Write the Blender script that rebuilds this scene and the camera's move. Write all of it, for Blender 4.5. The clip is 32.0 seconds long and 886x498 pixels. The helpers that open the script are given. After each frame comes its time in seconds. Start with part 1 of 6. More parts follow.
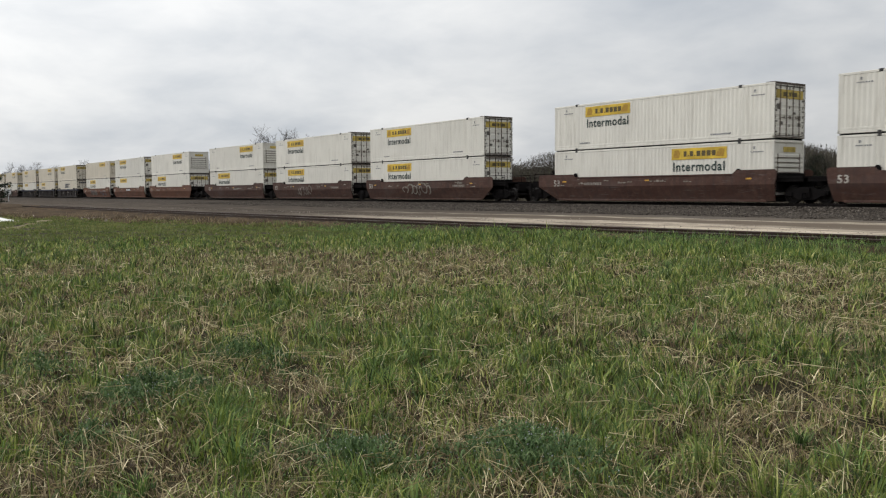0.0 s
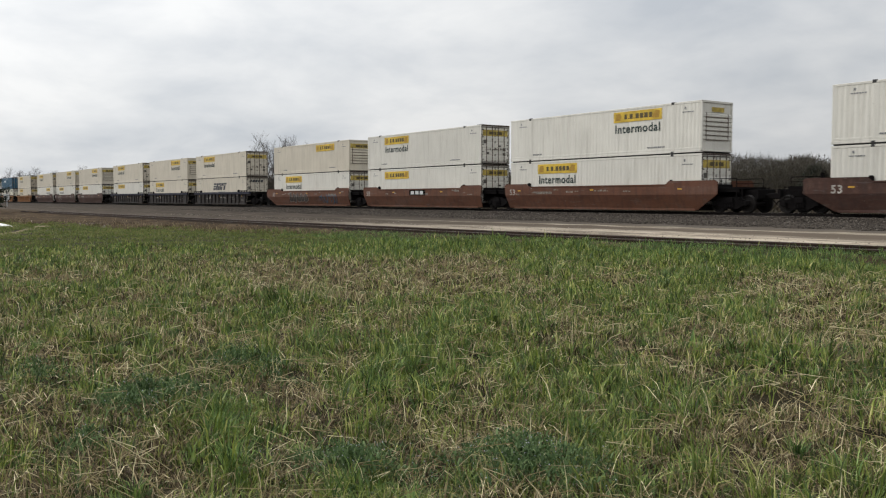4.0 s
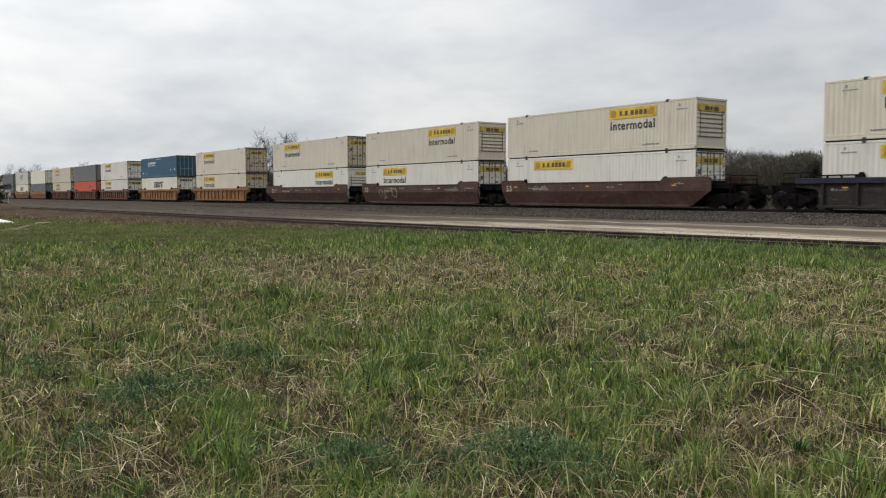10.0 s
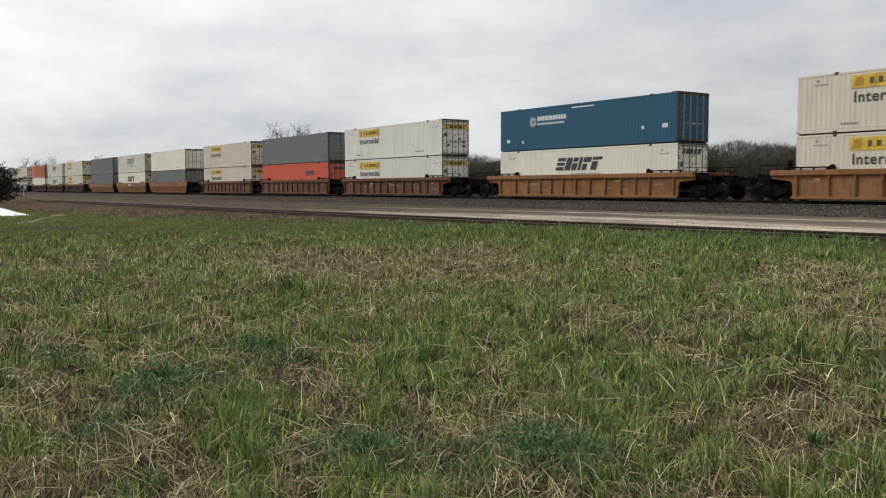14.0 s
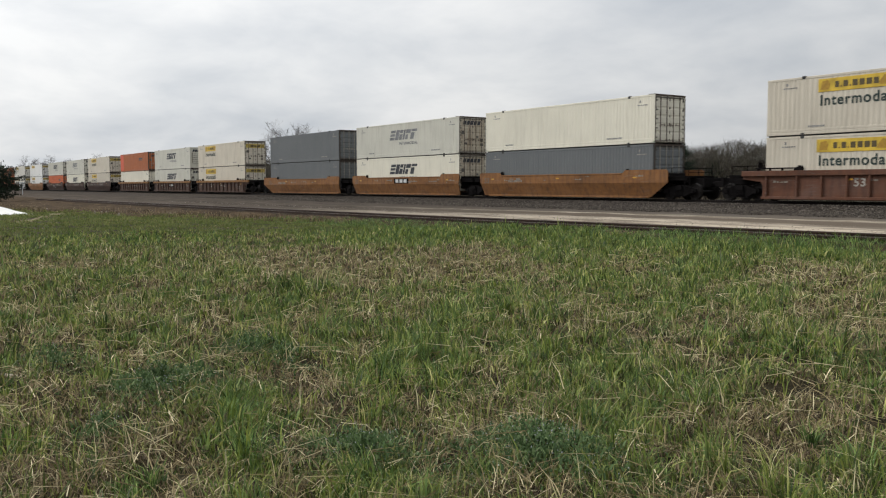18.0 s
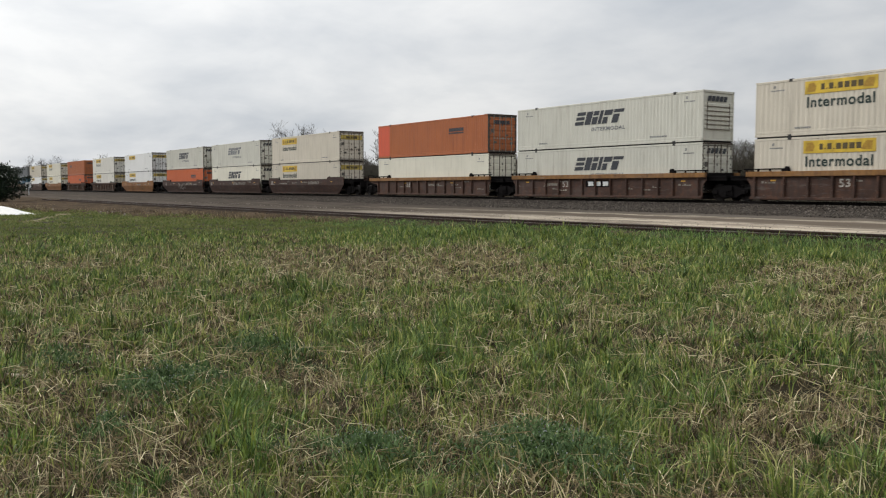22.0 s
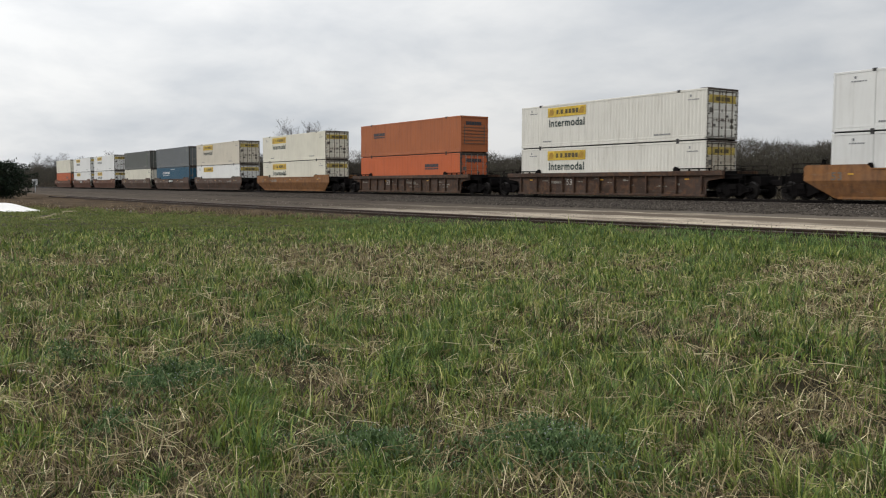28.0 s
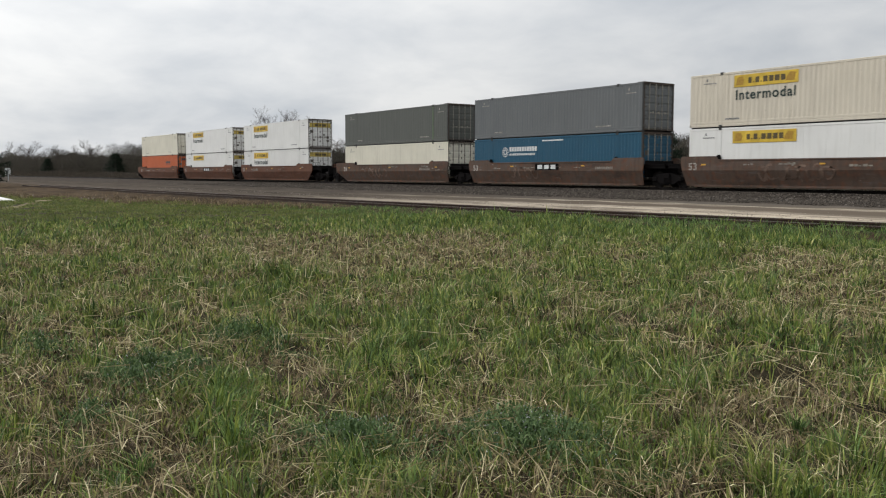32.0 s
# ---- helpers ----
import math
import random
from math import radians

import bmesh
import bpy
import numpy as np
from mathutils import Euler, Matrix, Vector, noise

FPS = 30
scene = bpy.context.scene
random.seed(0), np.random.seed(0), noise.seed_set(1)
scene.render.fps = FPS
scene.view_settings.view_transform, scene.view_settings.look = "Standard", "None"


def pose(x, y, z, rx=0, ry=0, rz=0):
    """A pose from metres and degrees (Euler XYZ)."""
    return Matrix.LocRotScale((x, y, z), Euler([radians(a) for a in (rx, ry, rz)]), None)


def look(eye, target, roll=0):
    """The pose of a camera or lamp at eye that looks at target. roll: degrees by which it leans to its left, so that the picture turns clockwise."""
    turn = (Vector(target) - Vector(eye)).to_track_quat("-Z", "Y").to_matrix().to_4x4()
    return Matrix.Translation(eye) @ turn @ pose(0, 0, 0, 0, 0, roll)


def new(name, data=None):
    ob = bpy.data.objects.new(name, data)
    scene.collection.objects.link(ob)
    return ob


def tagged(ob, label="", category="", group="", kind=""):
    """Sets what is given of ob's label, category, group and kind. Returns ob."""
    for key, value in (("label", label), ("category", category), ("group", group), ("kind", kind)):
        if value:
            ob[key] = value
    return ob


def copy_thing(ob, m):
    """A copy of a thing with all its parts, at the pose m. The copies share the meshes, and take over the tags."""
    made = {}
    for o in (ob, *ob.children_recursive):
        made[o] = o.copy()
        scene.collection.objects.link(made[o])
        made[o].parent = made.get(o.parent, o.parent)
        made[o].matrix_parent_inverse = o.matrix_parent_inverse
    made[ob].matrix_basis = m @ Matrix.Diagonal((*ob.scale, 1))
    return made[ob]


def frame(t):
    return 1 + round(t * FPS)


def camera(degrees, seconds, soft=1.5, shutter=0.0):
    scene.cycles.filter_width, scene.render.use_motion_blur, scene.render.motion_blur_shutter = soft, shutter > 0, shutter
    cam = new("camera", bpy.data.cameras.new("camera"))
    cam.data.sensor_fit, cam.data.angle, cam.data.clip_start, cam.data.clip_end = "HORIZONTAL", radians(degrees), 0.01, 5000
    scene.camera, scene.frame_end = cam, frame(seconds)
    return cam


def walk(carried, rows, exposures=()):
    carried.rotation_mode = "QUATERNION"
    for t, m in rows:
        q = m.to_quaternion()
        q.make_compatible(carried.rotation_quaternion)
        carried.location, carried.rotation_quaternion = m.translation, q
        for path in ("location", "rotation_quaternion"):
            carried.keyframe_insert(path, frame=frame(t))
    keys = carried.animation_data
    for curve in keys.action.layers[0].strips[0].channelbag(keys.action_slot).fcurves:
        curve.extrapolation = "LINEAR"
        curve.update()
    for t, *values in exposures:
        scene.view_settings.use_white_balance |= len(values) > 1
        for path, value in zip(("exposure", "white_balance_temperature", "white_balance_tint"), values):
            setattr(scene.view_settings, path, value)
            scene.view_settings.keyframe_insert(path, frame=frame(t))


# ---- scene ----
# The world: x along the tracks, the way the train runs; y away from the camera, across the tracks; z up from the grass.
EYE = (0.0, 0.0, 1.45)


def aim(turn, tilt, lean):
    """The camera's pose: turn from +y towards +x, tilt up, lean to its left, in degrees."""
    return pose(*EYE, 90 + tilt, 0, -turn) @ pose(0, 0, 0, 0, 0, lean - 0.054)


cam = camera(53.965, 32.0, soft=1.15, shutter=0.12)
walk(cam, [
    (0, aim(-54.688, -3.858, -0.371)), (0.5, aim(-54.675, -3.648, -0.165)), (1, aim(-54.658, -3.561, -0.134)), (1.5, aim(-54.630, -3.550, -0.138)),
    (2, aim(-54.627, -3.562, -0.023)), (2.5, aim(-54.605, -3.540, 0.093)), (3, aim(-54.601, -3.450, 0.106)), (3.5, aim(-54.585, -3.360, -0.032)),
    (5.5, aim(-54.462, -3.361, 0.058)), (6, aim(-54.399, -3.533, 0.029)), (6.5, aim(-54.369, -3.616, 0.031)), (7, aim(-54.355, -3.618, 0.023)),
    (7.5, aim(-54.356, -3.590, -0.007)), (8, aim(-54.409, -3.581, -0.043)), (8.5, aim(-54.468, -3.557, -0.119)), (9, aim(-54.563, -3.546, -0.123)),
    (9.5, aim(-54.687, -3.593, -0.054)), (10, aim(-54.640, -3.594, -0.034)), (10.5, aim(-54.527, -3.656, 0.032)), (11, aim(-54.480, -3.851, 0.038)),
    (11.5, aim(-54.582, -4.027, -0.034)), (12, aim(-54.769, -4.075, -0.024)), (12.5, aim(-54.927, -4.069, -0.049)), (13, aim(-55.159, -4.098, -0.081)),
    (13.5, aim(-55.318, -4.105, -0.141)), (14, aim(-55.483, -4.105, -0.157)), (14.5, aim(-55.540, -4.068, -0.235)), (16.5, aim(-55.562, -4.206, -0.138)),
    (17, aim(-55.499, -4.178, -0.092)), (17.5, aim(-55.434, -4.167, -0.048)), (18, aim(-55.413, -4.135, -0.028)), (18.5, aim(-55.394, -4.045, -0.038)),
    (19, aim(-55.392, -3.962, 0.041)), (19.5, aim(-55.422, -3.955, 0.071)), (20, aim(-55.523, -4.009, 0.068)), (20.5, aim(-55.618, -4.087, 0.069)),
    (21, aim(-55.656, -4.132, 0.034)), (21.5, aim(-55.697, -4.134, -0.006)), (22, aim(-55.746, -4.107, -0.009)), (22.5, aim(-55.803, -4.074, 0.028)),
    (23, aim(-55.875, -4.052, 0.023)), (23.5, aim(-55.938, -4.031, -0.034)), (24, aim(-55.975, -3.994, -0.094)), (24.5, aim(-55.982, -3.932, -0.125)),
    (25, aim(-55.997, -3.920, -0.076)), (25.5, aim(-56.031, -3.978, 0.008)), (27.5, aim(-56.058, -4.257, 0.106)), (28, aim(-56.098, -4.263, 0.084)),
    (28.5, aim(-55.997, -4.285, 0.056)), (29, aim(-55.844, -4.330, 0.077)), (29.5, aim(-55.698, -4.404, 0.133)), (30, aim(-55.530, -4.505, 0.143)),
    (30.5, aim(-55.347, -4.615, 0.047)), (31, aim(-55.190, -4.713, 0.016)), (31.5, aim(-54.962, -4.816, 0.054)), (32, aim(-54.671, -4.965, 0.129))])

# ---- sky and light: a bright overcast ----
SUN_EL, SUN_AZ = radians(42), radians(228)
world = bpy.data.worlds.new("overcast")
scene.world = world
world.use_nodes = True
wn, wl = world.node_tree.nodes, world.node_tree.links
wn.clear()


def wnode(kind, **sets):
    n = wn.new(kind)
    for k, v in sets.items():
        n.inputs[k.replace("_", " ")].default_value = v
    return n


sky = wn.new("ShaderNodeTexSky")
sky.sky_type, sky.sun_disc = "NISHITA", False
sky.sun_elevation, sky.sun_rotation = SUN_EL, SUN_AZ
sky.air_density, sky.dust_density = 1.0, 3.0
blue = wn.new("ShaderNodeVectorMath")
blue.operation = "SCALE"
blue.inputs["Scale"].default_value = 0.09
wl.new(sky.outputs[0], blue.inputs[0])
coord = wn.new("ShaderNodeTexCoord")
# cloud layer: the direction projected on a flat deck, so that the clouds draw together towards the horizon
sep = wn.new("ShaderNodeSeparateXYZ")
wl.new(coord.outputs["Generated"], sep.inputs[0])
lift = wn.new("ShaderNodeMath")
lift.operation, lift.inputs[1].default_value = "ADD", 0.26
zpos = wn.new("ShaderNodeMath")
zpos.operation, zpos.inputs[1].default_value = "MAXIMUM", 0.0
wl.new(sep.outputs[2], zpos.inputs[0])
wl.new(zpos.outputs[0], lift.inputs[0])
deck = wn.new("ShaderNodeCombineXYZ")
for i in (0, 1):
    d = wn.new("ShaderNodeMath")
    d.operation = "DIVIDE"
    wl.new(sep.outputs[i], d.inputs[0])
    wl.new(lift.outputs[0], d.inputs[1])
    wl.new(d.outputs[0], deck.inputs[i])
big = wnode("ShaderNodeTexNoise", Scale=0.9, Detail=4.0, Roughness=0.5, Distortion=0.25)
fine = wnode("ShaderNodeTexNoise", Scale=2.6, Detail=5.0, Roughness=0.55, Distortion=0.2)
wl.new(deck.outputs[0], big.inputs["Vector"])
wl.new(deck.outputs[0], fine.inputs["Vector"])
both = wn.new("ShaderNodeMix")
both.data_type, both.inputs["Factor"].default_value = "FLOAT", 0.4
wl.new(big.outputs["Fac"], both.inputs[2])
wl.new(fine.outputs["Fac"], both.inputs[3])
ramp = wn.new("ShaderNodeValToRGB")
ramp.color_ramp.elements[0].position, ramp.color_ramp.elements[0].color = 0.36, (0.565, 0.60, 0.645, 1)
ramp.color_ramp.elements[1].position, ramp.color_ramp.elements[1].color = 0.60, (0.875, 0.88, 0.88, 1)
wl.new(both.outputs[0], ramp.inputs[0])
mixsky = wn.new("ShaderNodeMix")
mixsky.data_type, mixsky.inputs["Factor"].default_value = "RGBA", 0.93
wl.new(blue.outputs[0], mixsky.inputs[6])
wl.new(ramp.outputs[0], mixsky.inputs[7])
bg = wn.new("ShaderNodeBackground")
bg.inputs["Strength"].default_value = 1.0
# an overcast sky is brighter overhead than at the horizon
rise = wn.new("ShaderNodeMath")
rise.operation, rise.inputs[1].default_value, rise.inputs[2].default_value = "MULTIPLY_ADD", 0.95, 0.86
wl.new(zpos.outputs[0], rise.inputs[0])
# and a little brighter on the sun's side, behind the cloud
side = wn.new("ShaderNodeVectorMath")
side.operation = "DOT_PRODUCT"
side.inputs[1].default_value = (0.26 * math.sin(SUN_AZ), 0.36 * math.cos(SUN_AZ), 0.0)
wl.new(coord.outputs["Generated"], side.inputs[0])
total = wn.new("ShaderNodeMath")
total.operation = "ADD"
wl.new(rise.outputs[0], total.inputs[0])
wl.new(side.outputs["Value"], total.inputs[1])
wl.new(total.outputs[0], bg.inputs["Strength"])
wl.new(mixsky.outputs[2], bg.inputs[0])
wl.new(bg.outputs[0], wn.new("ShaderNodeOutputWorld").inputs[0])

sun = new("sun", bpy.data.lights.new("sun", "SUN"))
sun.data.energy, sun.data.angle, sun.data.color = 1.5, radians(14), (1.0, 0.97, 0.92)
sun.matrix_world = look((0, 0, 50), (0 - 50 * math.sin(SUN_AZ), -50 * math.cos(SUN_AZ), 50 - 50 * math.tan(SUN_EL)))
scene.view_settings.exposure = 0.0

# ---- materials ----


class Nodes:
    """A small helper to wire one material."""

    def __init__(self, name, rough=0.6, metal=0.0, spec=0.4):
        self.m = bpy.data.materials.new(name)
        self.m.use_nodes = True
        self.t = self.m.node_tree
        self.b = self.t.nodes["Principled BSDF"]
        self.b.inputs["Roughness"].default_value = rough
        self.b.inputs["Metallic"].default_value = metal
        self.b.inputs["Specular IOR Level"].default_value = spec

    def add(self, kind, **sets):
        n = self.t.nodes.new(kind)
        for k, v in sets.items():
            n.inputs[k.replace("_", " ")].default_value = v
        return n

    def link(self, a, b):
        self.t.links.new(a, b)

    def coords(self, scale=(1, 1, 1)):
        c = self.add("ShaderNodeTexCoord")
        mp = self.add("ShaderNodeMapping")
        mp.inputs["Scale"].default_value = scale
        info = self.add("ShaderNodeObjectInfo")
        off = self.add("ShaderNodeVectorMath")
        off.operation = "SCALE"
        off.inputs[0].default_value = (37.0, 11.0, 5.0)
        self.link(info.outputs["Random"], off.inputs["Scale"])
        self.link(off.outputs[0], mp.inputs["Location"])
        self.link(c.outputs["Object"], mp.inputs["Vector"])
        return mp.outputs[0]

    def noise(self, scale, detail=4.0, rough=0.55, stretch=(1, 1, 1)):
        n = self.add("ShaderNodeTexNoise", Scale=scale, Detail=detail, Roughness=rough)
        self.link(self.coords(stretch), n.inputs["Vector"])
        return n.outputs["Fac"]

    def ramp(self, fac, stops):
        r = self.add("ShaderNodeValToRGB")
        e = r.color_ramp.elements
        while len(e) < len(stops):
            e.new(0.5)
        for i, (p, c) in enumerate(stops):
            e[i].position, e[i].color = p, (*c, 1)
        self.link(fac, r.inputs[0])
        return r.outputs[0]

    def mix(self, fac, a, b, blend="MIX"):
        n = self.add("ShaderNodeMix")
        n.data_type, n.blend_type = "RGBA", blend
        for sock, v in ((0, fac), (6, a), (7, b)):
            if isinstance(v, (int, float)):
                n.inputs[sock].default_value = v
            elif isinstance(v, tuple):
                n.inputs[sock].default_value = (*v, 1)
            else:
                self.link(v, n.inputs[sock])
        return n.outputs[2]

    def bump(self, height, strength=0.3, distance=0.01):
        b = self.add("ShaderNodeBump", Strength=strength, Distance=distance)
        self.link(height, b.inputs["Height"])
        self.link(b.outputs[0], self.b.inputs["Normal"])

    def color(self, c):
        if isinstance(c, tuple):
            self.b.inputs["Base Color"].default_value = (*c, 1)
        else:
            self.link(c, self.b.inputs["Base Color"])
        return self.m


def scaled(c, k):
    return tuple(min(1.0, v * k) for v in c)


def paint(name, c, dirt=(0.22, 0.19, 0.15), wear=0.5, rough=0.55):
    """Weathered coachwork paint: a slow change of tone, vertical run-off streaks, specks, and a tone of its own for each thing."""
    n = Nodes(name, rough)
    info = n.add("ShaderNodeObjectInfo")
    tone = n.ramp(info.outputs["Random"], [(0.0, scaled(c, 0.9)), (1.0, scaled(c, 1.08))])
    slow = n.ramp(n.noise(0.5, 3.0), [(0.35, scaled(c, 0.86)), (0.7, scaled(c, 1.05))])
    base = n.mix(0.45, tone, slow)
    streak = n.ramp(n.noise(5.0, 4.0, 0.6, (1.0, 1.0, 0.08)), [(0.5, (0, 0, 0)), (0.78, (wear * 0.55,) * 3)])
    base = n.mix(streak, base, dirt)
    speck = n.ramp(n.noise(9.0, 6.0, 0.7), [(0.62, (0, 0, 0)), (0.72, (wear * 0.6,) * 3)])
    base = n.mix(speck, base, scaled(dirt, 0.7))
    run = n.ramp(n.noise(11.0, 5.0, 0.7, (1.5, 1.0, 0.06)), [(0.58, (0, 0, 0)), (0.74, (wear * 0.45,) * 3)])
    base = n.mix(run, base, (0.62 * c[0], 0.47 * c[1], 0.34 * c[2]))
    n.bump(n.noise(2.2, 3.0), 0.15, 0.02)
    return n.color(base)


def rusty(name, c, rust=(0.10, 0.045, 0.025), grime=(0.025, 0.021, 0.019), wear=0.6):
    """Old freight-car paint with rust blooms, grime that runs down, and chips."""
    n = Nodes(name, 0.75, 0.0, 0.25)
    slow = n.ramp(n.noise(0.55, 5.0, 0.65, (0.5, 1, 1.6)), [(0.3, scaled(c, 0.6)), (0.5, c), (0.68, tuple(0.85 * v + 0.022 for v in c))])
    bloom = n.ramp(n.noise(2.6, 6.0, 0.65), [(0.48, (0, 0, 0)), (0.66, (wear,) * 3)])
    base = n.mix(bloom, slow, rust)
    streak = n.ramp(n.noise(4.5, 4.0, 0.6, (1.0, 1.0, 0.12)), [(0.46, (0, 0, 0)), (0.75, (0.5,) * 3)])
    base = n.mix(streak, base, grime)
    chip = n.ramp(n.noise(6.0, 6.0, 0.75, (0.5, 1.0, 1.4)), [(0.64, (0, 0, 0)), (0.70, (0.55,) * 3)])
    base = n.mix(chip, base, (0.28, 0.22, 0.18))
    scuff = n.ramp(n.noise(3.2, 7.0, 0.7, (0.3, 1.0, 2.2)), [(0.57, (0, 0, 0)), (0.68, (0.6,) * 3)])
    base = n.mix(scuff, base, tuple(0.5 * v + 0.075 for v in c))
    n.bump(n.noise(7.0, 5.0), 0.35, 0.015)
    return n.color(base)


def plain(name, c, rough=0.6, metal=0.0, scale=8.0, vary=0.2, spec=0.4):
    n = Nodes(name, rough, metal, spec)
    n.bump(n.noise(scale * 3, 4.0), 0.2, 0.005)
    return n.color(n.ramp(n.noise(scale, 5.0), [(0.3, scaled(c, 1 - vary)), (0.7, scaled(c, 1 + vary))]))


M = {
    "W": paint("white_container_paint", (0.645, 0.625, 0.56), wear=0.6),
    "C": paint("weathered_cream_paint", (0.57, 0.52, 0.425), wear=0.7),
    "K": paint("ivory_container_paint", (0.68, 0.65, 0.54), wear=0.4),
    "G": paint("grey_green_white_paint", (0.56, 0.55, 0.475), wear=0.7),
    "F": paint("clean_white_panel_paint", (0.67, 0.67, 0.645), wear=0.3, rough=0.4),
    "B": paint("deep_blue_paint", (0.006, 0.070, 0.125), dirt=(0.05, 0.07, 0.085), wear=0.4, rough=0.45),
    "O": paint("orange_container_paint", (0.47, 0.105, 0.03), dirt=(0.16, 0.05, 0.03), wear=0.6),
    "P": paint("dirty_rust_orange_paint", (0.36, 0.108, 0.034), dirt=(0.12, 0.04, 0.025), wear=0.8),
    "R": paint("red_orange_paint", (0.55, 0.085, 0.035), dirt=(0.2, 0.06, 0.04), wear=0.5),
    "Y": paint("slate_grey_paint", (0.118, 0.127, 0.130), dirt=(0.2, 0.2, 0.19), wear=0.4, rough=0.5),
    "E": paint("olive_grey_paint", (0.085, 0.09, 0.08), dirt=(0.16, 0.16, 0.14), wear=0.5, rough=0.5),
    "maroon": rusty("maroon_car_paint", (0.060, 0.028, 0.020), rust=(0.085, 0.045, 0.032), wear=0.8),
    "dark": rusty("dark_maroon_car_paint", (0.044, 0.023, 0.017), wear=0.4),
    "brown": rusty("red_brown_car_paint", (0.115, 0.047, 0.026), wear=0.7),
    "drab": rusty("drab_brown_car_paint", (0.085, 0.056, 0.041), rust=(0.12, 0.052, 0.028), wear=0.9),
    "tan": rusty("mustard_tan_car_paint", (0.235, 0.106, 0.036), wear=0.45),
    "blue": rusty("navy_car_paint", (0.010, 0.013, 0.030), rust=(0.03, 0.02, 0.016), wear=0.6),
    "umber": rusty("grimy_umber_car_paint", (0.058, 0.031, 0.022), wear=0.7),
    "ochre": rusty("ochre_rail_paint", (0.24, 0.12, 0.04)),
    "sooty": rusty("sooty_brown_car_paint", (0.052, 0.029, 0.018), rust=(0.13, 0.062, 0.03), wear=0.7),
    "black": plain("greasy_black_steel", (0.008, 0.007, 0.007), 0.9, 0.0, 8.0, 0.2, 0.05),
    "wheel": plain("worn_wheel_steel", (0.011, 0.009, 0.008), 0.7, 0.0, 8.0, 0.2, 0.2),
    "rod": plain("dull_lock_rod_steel", (0.30, 0.28, 0.24), 0.5, 0.3),
    "dkrod": plain("rusted_rod_steel", (0.12, 0.095, 0.075), 0.7),
    "gasket": plain("weathered_door_gasket", (0.10, 0.092, 0.08), 0.85, 0.0, 4.0, 0.4),
    "fade": plain("sun_faded_yellow_band", (0.40, 0.30, 0.065), 0.6, 0.0, 3.0, 0.45),
    "edge": plain("rust_stained_dark_edging", (0.060, 0.044, 0.034), 0.85, 0.0, 3.0, 0.5),
    "panelink": plain("dark_brown_sign_lettering", (0.075, 0.055, 0.02), 0.6),
    "seal": plain("dark_door_seal", (0.035, 0.034, 0.033), 0.8),
    "yellow": plain("faded_yellow_sign", (0.53, 0.36, 0.035), 0.5, 0.0, 1.6, 0.3),
    "ink": plain("dark_lettering", (0.03, 0.033, 0.04), 0.5),
    "green": plain("dark_green_lettering", (0.012, 0.028, 0.024), 0.5),
    "faint": plain("faded_grey_lettering", (0.17, 0.175, 0.18), 0.6, 0.0, 3.0, 0.35),
    "pale": plain("white_lettering", (0.55, 0.56, 0.55), 0.6, 0.0, 4.0, 0.15),
    "lime": plain("lime_green_edge", (0.10, 0.19, 0.06), 0.6),
    "amber": plain("amber_reflector", (0.50, 0.27, 0.03), 0.35),
    "gold": plain("darker_gold_sign_shape", (0.33, 0.19, 0.02), 0.5),
    "spray": plain("silver_spray_paint", (0.18, 0.165, 0.14), 0.6, 0.0, 2.0, 0.5),
    "spray2": plain("worn_stencil_white", (0.30, 0.28, 0.25), 0.7, 0.0, 5.0, 0.5),
    "soot": rusty("sooty_black_well_paint", (0.016, 0.013, 0.012), rust=(0.035, 0.022, 0.016), wear=0.7),
    "fill": plain("dull_pink_grey_spray_fill", (0.12, 0.08, 0.058), 0.7, 0.0, 1.5, 0.5),
    "sprayk": plain("dark_brown_spray_fill", (0.028, 0.022, 0.019), 0.6, 0.0, 2.0, 0.4),
    "sprayb": plain("blue_spray_paint", (0.03, 0.07, 0.11), 0.5, 0.0, 5.0, 0.3),
    "rust": paint("rust_streaked_door", (0.46, 0.41, 0.32), dirt=(0.13, 0.06, 0.025), wear=1.5, rough=0.75),
}

# ---- mesh helpers ----


